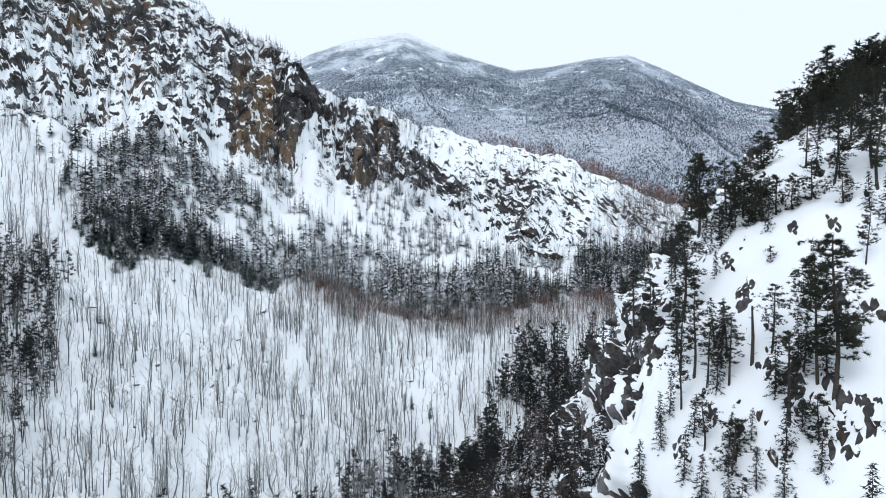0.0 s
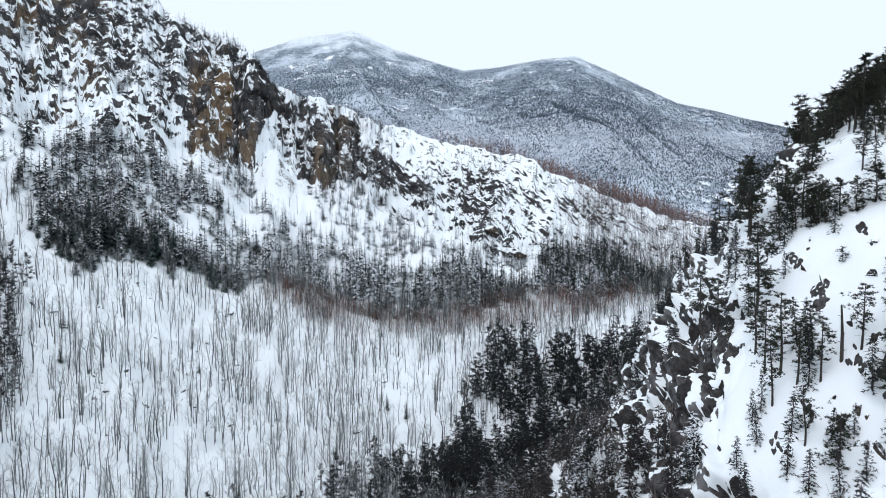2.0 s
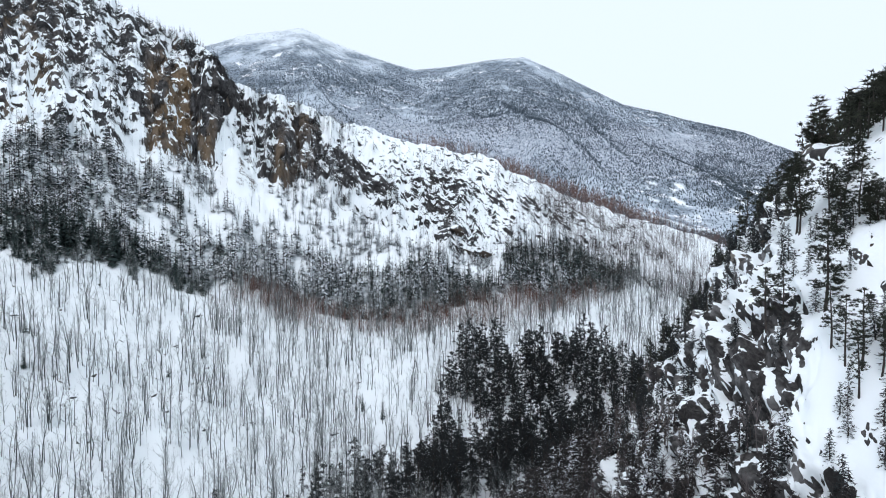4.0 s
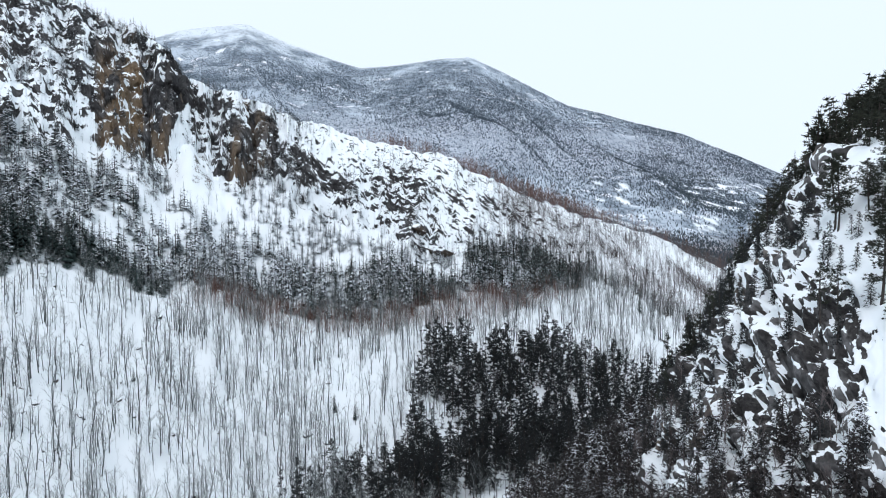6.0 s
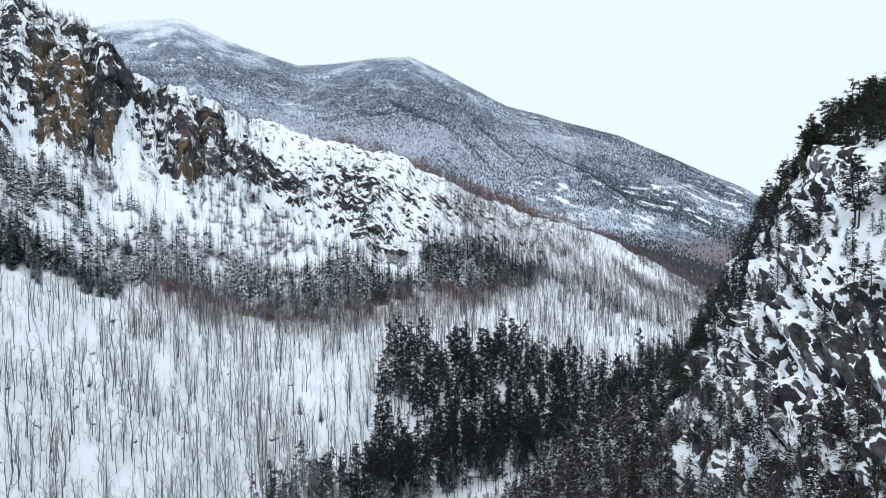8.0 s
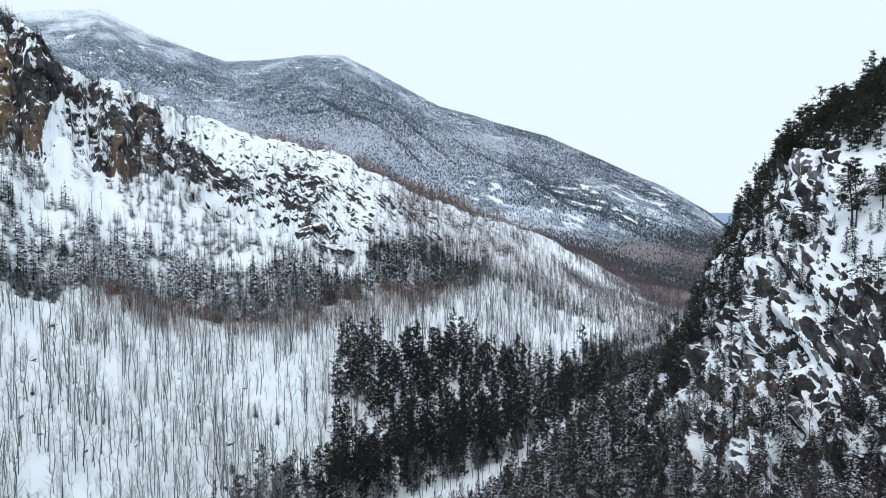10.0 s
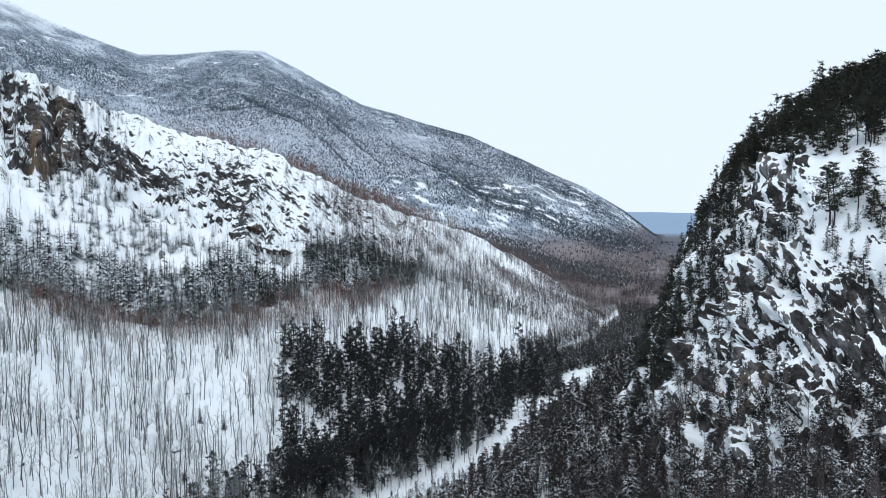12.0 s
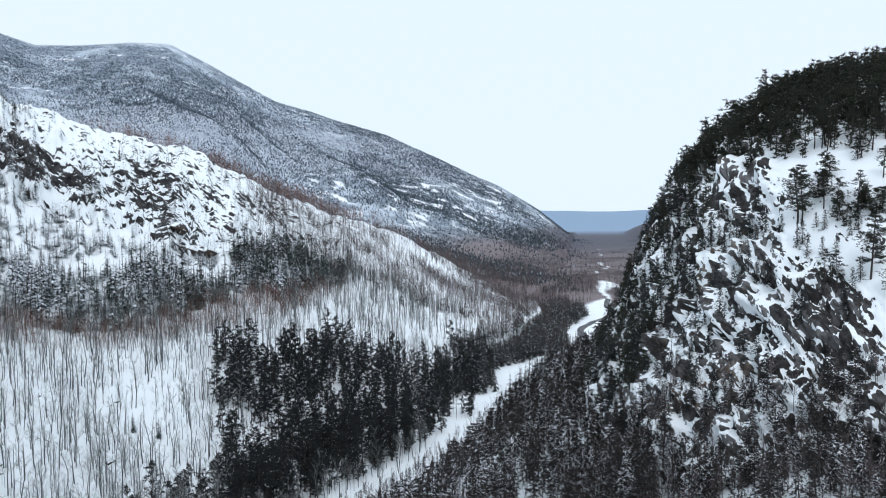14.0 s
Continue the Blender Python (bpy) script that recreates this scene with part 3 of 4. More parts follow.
    return tagged(new("rock_cliffs", me), "brown and grey rock walls with snow on every ledge", "cliff", kind="structure")


# ---------------------------------------------------------------- trees
class Tris:
    """A heap of triangles with a material number each."""

    def __init__(self):
        self.v, self.m = [], []

    def add(self, pts, mat):
        self.v.append(np.asarray(pts, float).reshape(-1, 3, 3))
        self.m.append(np.full(len(self.v[-1]), mat))

    def done(self):
        return np.concatenate(self.v), np.concatenate(self.m)


def tube(points, radii, sides=5):
    """Triangles of an open tapered tube along points."""
    points = np.asarray(points, float)
    d = np.gradient(points, axis=0)
    d /= np.linalg.norm(d, axis=1, keepdims=True) + 1e-9
    ref = np.where(np.abs(d[:, 2:3]) > 0.9, [[1.0, 0, 0]], [[0, 0, 1.0]])
    a = np.cross(d, ref)
    a /= np.linalg.norm(a, axis=1, keepdims=True)
    b = np.cross(d, a)
    ang = np.arange(sides) * 2 * math.pi / sides
    ring = points[:, None] + np.asarray(radii)[:, None, None] * (np.cos(ang)[None, :, None] * a[:, None] + np.sin(ang)[None, :, None] * b[:, None])
    nxt = np.roll(ring, -1, axis=1)
    t1 = np.stack([ring[:-1], nxt[:-1], nxt[1:]], 2)
    t2 = np.stack([ring[:-1], nxt[1:], ring[1:]], 2)
    return np.concatenate([t1, t2], 1).reshape(-1, 3, 3)


def sliver(p, q, w, rng):
    """Thin blades from p to q, for twigs and needles."""
    p, q = np.atleast_2d(p), np.atleast_2d(q)
    side = np.cross(q - p, rng.normal(size=p.shape))
    side *= w / (np.linalg.norm(side, axis=1, keepdims=True) + 1e-9)
    return np.stack([p - side / 2, p + side / 2, q], 1)


def bare_tree(rng, h, limbs, twigs, thick=1.0, plain=False, fine=0.05):
    """A leafless hardwood: slender trunk, rising limbs, a haze of twigs. Returns trunk and crown."""
    tr, cr = Tris(), Tris()
    lean = rng.normal(0, 0.03, 2)
    zz = np.linspace(0, 1, 6)
    bend = rng.normal(0, 0.028, 2)
    path = np.stack([h * (lean[0] * zz + bend[0] * np.sin(zz * 5)), h * (lean[1] * zz + bend[1] * np.sin(zz * 4)), h * zz], 1)
    rad = thick * (0.0075 * h + 0.03) * (1.0 - 0.8 * zz) + 0.015
    tr.add(tube(path[[0, 2, 5]], rad[[0, 2, 5]], 3) if plain else tube(path, rad, 5), 0)
    for k in range(limbs):
        f = 0.30 + 0.65 * (k + rng.random()) / limbs
        p = np.array([np.interp(f, zz, path[:, i]) for i in range(3)])
        az, up = rng.random() * 6.283, radians(rng.uniform(28, 64))
        ln = h * (0.11 + 0.24 * (1 - f)) * rng.uniform(0.7, 1.3)
        d = np.array([math.cos(az) * math.cos(up), math.sin(az) * math.cos(up), math.sin(up)])
        mid = p + d * ln * 0.55
        end = mid + (d + [0, 0, 0.35]) * ln * 0.5
        cr.add(sliver(p, end, 0.09 * thick + 0.02, rng) if plain else tube([p, mid, end], [0.03 * thick + 0.01, 0.03 * thick, 0.012], 3), 1)
        n = twigs
        s = rng.uniform(0.3, 1.0, (n, 1))
        a = p + (end - p) * s
        b = a + (d * 0.6 + rng.normal(0, 0.45, (n, 3)) + [0, 0, 0.35]) * ln * rng.uniform(0.25, 0.5, (n, 1))
        cr.add(sliver(a, b, fine, rng), 1)
    return tr.done(), cr.done()


def spruce_tree(rng, h, spread, whorls, per, trunk_free=0.05, droop=0.35, plain=False):
    """A narrow evergreen: tiers of drooping jagged boughs on a straight stem."""
    tr, cr = Tris(), Tris()
    tr.add(tube([[0, 0, 0], [0, 0, h]], [0.014 * h + 0.03, 0.01], 3) if plain else tube([[0, 0, 0], [0, 0, h * 0.55], [0, 0, h]], [0.014 * h + 0.03, 0.008 * h, 0.01], 5), 0)
    for k in range(whorls):
        f = trunk_free + (0.985 - trunk_free) * (k / whorls)
        for j in range(per):
            ff = min(0.985, f + rng.uniform(-0.5, 0.6) / whorls)
            az = 6.283 * (j + rng.random()) / per + k
            ln = spread * (1 - ff) ** 0.8 * rng.uniform(0.6, 1.2) + 0.08
            d, t = np.array([math.cos(az), math.sin(az), 0]), np.array([-math.sin(az), math.cos(az), 0])
            z0 = ff * h
            dr = droop * rng.uniform(0.5, 1.5)
            root, tip = np.array([0, 0, z0]) + d * 0.03, d * ln + [0, 0, z0 - dr * ln]
            mid = d * ln * 0.55 + np.array([0, 0, z0 - dr * ln * 0.25])
            w = ln * rng.uniform(0.24, 0.4)
            lo = np.array([0, 0, -0.10 * ln])
            if plain:
                cr.add([[root, mid + t * w + lo, tip], [root, tip, mid - t * w + lo]], 1)
                continue
            cr.add([[root, mid + t * w + lo, mid], [root, mid, mid - t * w + lo], [mid, mid + t * w + lo, tip], [mid, tip, mid - t * w + lo]], 1)
    return tr.done(), cr.done()


def pine_tree(rng, h, spread, limbs, clumps, blades, bare=0.35, size=0.36, wide=0.24, plain=False):
    """A wind-shaped pine: bare lower stem, level limbs, tufts of needles."""
    tr, cr = Tris(), Tris()
    zz = np.linspace(0, 1, 8)
    lean, bend = rng.normal(0, 0.02, 2), rng.normal(0, 0.012, 2)
    path = np.stack([h * (lean[0] * zz + bend[0] * np.sin(zz * 6)), h * (lean[1] * zz + bend[1] * np.sin(zz * 5)), h * zz], 1)
    rad = (0.011 * h + 0.035) * (1 - 0.82 * zz) + 0.01
    tr.add(tube(path[::7], rad[::7], 4) if plain else tube(path, rad, 6), 0)
    for k in range(0 if plain else 4):
        f = rng.uniform(0.15, bare + 0.1)
        p = np.array([np.interp(f, zz, path[:, i]) for i in range(3)])
        az = rng.random() * 6.283
        q = p + np.array([math.cos(az), math.sin(az), rng.uniform(-0.3, 0.2)]) * spread * rng.uniform(0.2, 0.5)
        tr.add(tube([p, q], [0.02, 0.006], 3), 0)
    for k in range(limbs):
        f = bare + (0.99 - bare) * (k + rng.random() * 0.8) / limbs
        p = np.array([np.interp(f, zz, path[:, i]) for i in range(3)])
        g = (f - bare) / (1 - bare)
        ln = spread * (0.45 + 0.9 * g if g < 0.35 else 1.18 * (1 - g) ** 0.7 + 0.12) * rng.uniform(0.55, 1.25)
        az = rng.random() * 6.283
        d = np.array([math.cos(az), math.sin(az), rng.uniform(-0.12, 0.35)])
        q = p + d * ln
        tr.add(sliver(p, q, 0.1, rng) if plain else tube([p, (p + q) / 2 + [0, 0, -0.03 * ln], q], [0.012 + 0.012 * ln, 0.014, 0.006], 3), 0)
        c = p + (q - p) * rng.uniform(0.35, 1.05, (clumps, 1)) + rng.normal(0, 1, (clumps, 3)) * [0.20 * ln, 0.20 * ln, 0.10 * ln]
        c = np.repeat(c, blades, 0)
        e = rng.normal(0, 1, c.shape) * [1, 1, 0.55] + d * 0.5 + [0, 0, 0.25]
        e *= size * rng.uniform(0.6, 1.2, (len(c), 1)) / np.linalg.norm(e, axis=1, keepdims=True)
        cr.add(sliver(c - e * 0.25, c + e, wide * size, rng), 1)
    return tr.done(), cr.done()


def fir_tree(rng, h, spread, limbs, blades, size=0.3):
    """A conical evergreen whose boughs are made of small sprays."""
    tr, cr = Tris(), Tris()
    tr.add(tube([[0, 0, 0], [0, 0, h * 0.5], [0, 0, h]], [0.013 * h + 0.03, 0.008 * h, 0.01], 5), 0)
    for k in range(limbs):
        f = 0.04 + 0.94 * (k + rng.random()) / limbs
        az = k * 2.4 + rng.random()
        ln = spread * (1 - f) ** 0.8 * rng.uniform(0.55, 1.2) + 0.1
        d = np.array([math.cos(az), math.sin(az), -rng.uniform(0.05, 0.4)])
        n = max(4, int(blades * (0.35 + ln / spread)))
        c = np.array([0, 0, f * h]) + d * ln * rng.uniform(0.12, 1.0, (n, 1)) + rng.normal(0, 0.05 * spread, (n, 3))
        e = d * 0.8 + rng.normal(0, 0.6, (n, 3)) * [1, 1, 0.5]
        e *= size * rng.uniform(0.6, 1.3, (n, 1)) / np.linalg.norm(e, axis=1, keepdims=True)
        cr.add(sliver(c - e * 0.4, c + e, 0.42 * size, rng), 1)
    return tr.done(), cr.done()


def tri_mesh(name, tris, mats, index=None, smooth_it=False):
    n = len(tris)
    me = bpy.data.meshes.new(name)
    me.vertices.add(3 * n)
    me.vertices.foreach_set("co", np.ascontiguousarray(tris, dtype=np.float32).ravel())
    me.loops.add(3 * n)
    me.loops.foreach_set("vertex_index", np.arange(3 * n, dtype=np.int32))
    me.polygons.add(n)
    me.polygons.foreach_set("loop_start", np.arange(0, 3 * n, 3, dtype=np.int32))
    for m in mats:
        me.materials.append(m)
    if index is not None:
        me.polygons.foreach_set("material_index", np.asarray(index, dtype=np.int32))
    me.update(calc_edges=True)
    return me


def part(name, me, parent, label=""):
    ob = new(name, me)
    ob.parent = parent
    return tagged(ob, label)


def tree_thing(kind, trunk, crown, bark_m, leaf_m, label, group, crown_name="crown"):
    root = new(kind)
    part("trunk", tri_mesh("trunk", trunk[0], [bark_m]), root)
    part(crown_name, tri_mesh("crown", crown[0], [leaf_m]), root)
    return tagged(root, label, "tree", group)


def stand(x, y, z, sc, rng, tilt=0.03):
    return Matrix.LocRotScale((x, y, z), Euler((rng.normal(0, tilt), rng.normal(0, tilt), rng.random() * 6.283)), (sc * rng.uniform(0.85, 1.15), sc * rng.uniform(0.85, 1.15), sc))


def plant(kind, variants, places, bark_m, leaf_m, label, group, rng, crown_name="crown", tilt=0.03):
    """Trees that can be told apart: each a thing of its own. places: rows of x, y, z, scale."""
    firsts = {}
    for k, (x, y, z, sc) in enumerate(places):
        v = k % len(variants)
        m = stand(x, y, z, sc, rng, tilt)
        if v not in firsts:
            firsts[v] = tree_thing(kind, *variants[v], bark_m, leaf_m, label, group, crown_name)
            firsts[v].matrix_basis = m
            firsts[v]["first"] = 1
        else:
            keep = firsts[v].matrix_basis.copy()
            firsts[v].matrix_basis = Matrix()
            copy_thing(firsts[v], m)
            firsts[v].matrix_basis = keep
    for o in firsts.values():
        del o["first"]


def forest(name, variants, places, mats, label, rng, tilt=0.03, category="trees"):
    """Trees past counting, joined into one mesh."""
    tris, idx, luck = [], [], []
    places = np.asarray(places)
    pick = rng.integers(0, len(variants), len(places))
    for v, (trunk, crown) in enumerate(variants):
        sel = places[pick == v]
        if not len(sel):
            continue
        t = np.concatenate([trunk[0], crown[0]])
        mi = np.concatenate([trunk[1], crown[1]])
        a = rng.random(len(sel)) * 6.283
        c, s = np.cos(a), np.sin(a)
        w = sel[:, 3] * rng.uniform(0.85, 1.15, len(sel))
        lx, ly = rng.normal(0, tilt, len(sel)), rng.normal(0, tilt, len(sel))
        px, py, pz = t[..., 0][None], t[..., 1][None], t[..., 2][None]
        g = lambda q: q[:, None, None]
        zz = pz * g(sel[:, 3])
        out = np.stack([(px * g(c) - py * g(s)) * g(w) + g(sel[:, 0]) + zz * g(lx), (px * g(s) + py * g(c)) * g(w) + g(sel[:, 1]) + zz * g(ly), zz + g(sel[:, 2])], -1)
        tris.append(out.reshape(-1, 3, 3))
        idx.append(np.tile(mi, len(sel)))
        luck.append(np.repeat(rng.random(len(sel)), len(t)))
    me = tri_mesh(name, np.concatenate(tris), mats, np.concatenate(idx))
    at = me.attributes.new("luck", "FLOAT", "FACE")
    at.data.foreach_set("value", np.concatenate(luck).astype(np.float32))
    return tagged(new(name, me), label, category, kind="stuff")


def scatter(n, az0, az1, r0, r1, rng, keep=None):
    """n even random spots in a sector; keep(az, r, x, y) gives a chance."""
    az = rng.uniform(az0, az1, n)
    r = np.sqrt(rng.uniform(r0 * r0, r1 * r1, n))
    x, y = polar(az, r)
    if keep is not None:
        k = rng.random(n) < keep(az, r, x, y)
        az, r, x, y = az[k], r[k], x[k], y[k]
    return x, y, az, r


def rows_at(x, y, sc, sink=0.15):
    return np.stack([x, y, height(x, y) - sink, sc], 1)


BAND_LO = ((-60, 345), (-27, 340), (-21, 270), (-14, 274), (-4, 298), (-1, 292), (2, 289), (9, 304), (18, 338), (22, 372), (26, 420))
BAND_HI = ((-60, 330), (-21, 338), (-17, 346), (-13, 346), (-9, 349), (-7, 346), (-4, 340), (1, 326), (8, 340), (13, 352), (16, 372), (20, 404), (26, 430))


def in_band(az, r):
    wob = 8 * vnoise(az / 2.3, r / 60, 31)
    lo, hi = np.interp(az, *np.array(BAND_LO).T), np.interp(az, *np.array(BAND_HI).T)
    return between(r + wob, lo, hi, 5) * (1 - smooth(24, 27, az)) * smooth(-26, -20, az) * (1 - between(az, 9.0, 15.0, 0.7) * smooth(334, 342, r))


def in_stand(s, u):
    """The dark pines by the stream."""
    top = np.interp(u, (-60, -12, 30, 54, 73, 114, 140, 200), (50, 50, 78, 92, 76, 62, 22, 12))
    t = np.array(GAP, float)
    off = s - np.interp(u, t[:, 0], t[:, 1]) - np.interp(u, t[:, 0], t[:, 2])
    return between(s + 12 * vnoise(u / 11, s / 11, 33), 7, top, 4) * smooth(-0.5, 1.0, off) * smooth(-42, -10, u + 16 * vnoise(s / 14, u / 30, 34)) * (1 - smooth(150, 200, u))


def shore(u):
    """Where the near bank's trees begin."""
    t = np.array(GAP, float)
    return np.minimum(np.interp(u, t[:, 0], t[:, 1]) - np.interp(u, t[:, 0], t[:, 2]) - 1.2, 12)


def build_woods():
    rng = np.random.default_rng(11)
    bare_near = [bare_tree(rng, rng.uniform(9, 15), 17, 7, 1.0, False, 0.036) for _ in range(6)]
    bare_far = [bare_tree(rng, rng.uniform(8, 14), 9, 8, 1.15, True, 0.05) for _ in range(6)]
    spruce_near = [spruce_tree(rng, 10, 1.75, 17, 7) for _ in range(5)]
    tiny = [spruce_tree(rng, 9, 2.0, 7, 4, plain=True) for _ in range(5)]
    spruce_far = [spruce_tree(rng, 9, 2.1, 9, 6, plain=True) for _ in range(5)]
    pine_big = [pine_tree(rng, rng.uniform(12, 17), rng.uniform(2.5, 3.5), 46, 5, 8, 0.07, 0.62, 0.36, plain=True) for _ in range(5)]
    brush = [bare_tree(rng, rng.uniform(4, 6.5), 9, 4, 0.5, True) for _ in range(4)]

    wisp = [bare_tree(rng, rng.uniform(6, 9), 4, 3, 0.5, True, 0.15) for _ in range(5)]

    # hardwoods on the boulder slope
    def slope(az, r, x, y):
        s, u = across(x, y)
        lo = np.interp(az, *np.array(BAND_LO).T)
        p = (1 - smooth(-4, 8, r - lo)) * smooth(10, 18, s) * (1 - in_stand(s, u)) * smooth(130, 150, r)
        return p * np.clip(0.74 + 0.4 * vnoise(x / 30, y / 30, 41) + 0.45 * vnoise(x / 8, y / 8, 40), 0.12, 1) * (1 - smooth(30, 36, az))
    x, y, az, r = scatter(14500, -36, 34, 130, 420, rng, slope)
    rows = rows_at(x, y, 0.4 + 0.75 * rng.random(len(x)) ** 0.8)
    near = np.argsort(r + 3 * np.abs(az - 2))
    plant("bare_tree", bare_near, rows[near[:280]], M_BARK, M_TWIG, "leafless grey hardwood tree standing in deep snow", "hardwoods on the slope", rng)
    forest("bare_hardwood_forest", bare_far, rows[near[280:]], [M_BARK, M_TWIG], "leafless grey hardwood forest on a snowy slope", rng)

    # brown brush at the upper edge of the hardwoods
    def fringe(az, r, x, y):
        lo = np.interp(az, *np.array(BAND_LO).T)
        return between(r - lo, -22, 0, 5) * np.clip(0.7 + 0.5 * vnoise(x / 20, y / 20, 42), 0, 1) * smooth(-8, -2, az) * (1 - smooth(20, 25, az))
    x, y, az, r = scatter(60000, -10, 26, 250, 440, rng, fringe)
    forest("brown_saplings", wisp, rows_at(x, y, rng.uniform(0.45, 0.95, len(x))), [M_BRUSH, M_BRUSH], "brown leafless saplings along the edge of the spruces", rng)

    # low twiggy growth between the trunks
    x, y, az, r = scatter(6000, -36, 30, 150, 380, rng, lambda az, r, x, y: slope(az, r, x, y) * 0.7)
    forest("slope_saplings", wisp, rows_at(x, y, rng.uniform(0.3, 0.8, len(x))), [M_TWIG, M_TWIG], "thin grey saplings in the snow between the trunks", rng)

    # evergreens scattered along the foot of the slope and at its far end
    def toe(az, r, x, y):
        s, u = across(x, y)
        return np.maximum(between(s, 16, 46, 3) * 0.35 * (u < -5) * (az > -12), between(r, 165, 262, 8) * smooth(21, 25, -az) * 0.8)
    x, y, az, r = scatter(2600, -38, 14, 130, 270, rng, toe)
    forest("slope_foot_pines", [pine_tree(rng, 12, 2.3, 13, 4, 4, 0.15, 1.3, plain=True) for _ in range(3)], rows_at(x, y, rng.uniform(0.5, 0.95, len(x))), [M_PINEBARK, M_DARK], "small dark pines at the foot of the snowy slope", rng)
    lone = [(-10, 227), (-105, 219), (-68, 226), (75, 285), (101, 279), (96, 287), (-4, 224), (156, 344), (118, 290), (-100, 205)]
    x, y = np.array(lone, float).T
    plant("fir_tree", spruce_near, rows_at(x, y, np.array([.6, .6, .4, 1.2, 1.2, 1.3, .6, 1.1, 1.2, .7])), M_PINEBARK, M_SPRUCE, "lone dark fir among leafless trees on snow", "lone firs", rng)

    # conifer belt under the cliffs
    x, y, az, r = scatter(24000, -36, 27, 250, 450, rng, lambda az, r, x, y: in_band(az, r) * np.clip(0.55 - 0.27 * (1 - smooth(-9, -4, az)) * smooth(278, 300, r) + 0.6 * smooth(3, 10, az) - 0.2 * smooth(12, 17, az) + 0.5 * vnoise(x / 18, y / 18, 43), 0, 1))
    rows = rows_at(x, y, 0.55 + 1.1 * rng.random(len(x)) ** 1.5)
    near = np.argsort(r)
    plant("spruce_tree", spruce_near, rows[near[:150]], M_PINEBARK, M_SPRUCE, "dark spruce tree dusted with snow", "spruces below the cliffs", rng)
    rest = near[150:]
    white = rng.random(len(rest)) < np.clip(0.72 - 0.65 * smooth(-3, 7, az[rest]) + 0.6 * vnoise(x[rest] / 22, y[rest] / 22, 44) + 0.15 * between(az[rest], -3, 6, 3), 0, 0.9)
    forest("spruce_forest", spruce_far[:2] + tiny, rows[rest[~white]], [M_PINEBARK, M_SPRUCE], "snow-dusted spruce forest below the cliffs", rng)
    forest("frosted_spruce_forest", spruce_far, rows[rest[white]], [M_PINEBARK, M_FROST], "frost-white spruces in the forest below the cliffs", rng)

    # thin frosted trees between belt and cliff
    def frosty(az, r, x, y):
        hi, ft = np.interp(az, *np.array(BAND_HI).T), line(FOOT, az, 1)
        return between(r, hi - 4, ft + 2, 4) * np.clip(0.24 + 0.6 * between(az, -0.5, 5, 2) + 0.22 * (1 - smooth(-9, -6, az)) + 0.75 * vnoise(x / 17, y / 17, 45), 0.04, 1)
    x, y, az, r = scatter(8000, -36, 20, 300, 420, rng, frosty)
    rows = rows_at(x, y, rng.uniform(0.45, 1.0, len(x)))
    half = rng.random(len(x)) < 0.45
    forest("frosted_spruce_trees", spruce_far, rows[half], [M_PINEBARK, M_RIME], "frost-white young spruces below the cliff", rng)
    forest("bare_birch_scrub", brush + bare_far[:2], rows[~half], [M_BARK, M_TWIG], "leafless scrub on the snow below the cliff", rng)

    # woods over the cliffs
    def above(az, r, x, y):
        ft, cr = line(FOOT, az, 1), line(CREST, az, 1)
        return smooth(4, 14, r - ft) * (1 - smooth(60, 90, r - cr)) * np.clip(0.65 + 0.9 * vnoise(x / 12, y / 12, 47), 0.1, 1) * (1 - 0.95 * smooth(0, 5, az)) * (1 - 0.8 * between(az, -12.6, -6, 0.4) * (r - ft < 0.55 * (cr - ft)))
    x, y, az, r = scatter(16000, -34, 14, 350, 540, rng, above)
    rows = rows_at(x, y, rng.uniform(0.35, 0.8, len(x)), 0.8)
    forest("frosted_cliff_forest", tiny, rows, [M_PINEBARK, M_RIME], "frosted stunted spruces over the rock walls", rng)

    # reddish scrub along the ridge and in the side valley
    def ridge(az, r, x, y):
        cr = line(CREST, az, 1)
        return between(r - cr, 3, 34, 3) * smooth(5, 10, az) * (1 - 0.9 * smooth(23, 28, az))
    x, y, az, r = scatter(30000, 2, 44, 430, 700, rng, ridge)
    forest("red_brown_scrub", wisp, rows_at(x, y, rng.uniform(0.6, 1.1, len(x)) * (1.35 + 0.4 * smooth(12, 20, az))), [M_BRUSH, M_BRUSH], "reddish-brown leafless scrub behind the ridge", rng)

    # thin trees on the open ridge side
    def open_side(az, r, x, y):
        hi, cr = np.interp(az, *np.array(BAND_HI).T), line(CREST, az, 1)
        bald = between(az, 29, 34.5, 0.8) * between(r - cr, -75, -20, 8)
        lots = smooth(15, 20, az) * np.clip(0.75 + 0.6 * vnoise(x / 22, y / 22, 49), 0.1, 1) * (1 - 0.6 * smooth(-40, -8, r - cr) * (az < 27))
        return between(r, hi - 25, cr - 3, 3) * np.maximum(0.06, lots * (1 - 0.8 * bald)) * (1 - open_strip(x, y))
    x, y, az, r = scatter(60000, 8, 44, 330, 680, rng, open_side)
    rows = rows_at(x, y, rng.uniform(0.55, 1.1, len(x)))
    ev = rng.random(len(x)) < 0.03 + 0.09 * (vnoise(x / 26, y / 26, 50) > 0.45)
    forest("ridge_hardwoods", wisp, rows[~ev], [M_VALE, M_VALE], "thin leafless grey-brown trees on the snowy ridge side", rng)
    forest("ridge_spruces", tiny, rows[ev], [M_PINEBARK, M_DARK], "scattered small spruces on the snowy ridge side", rng)

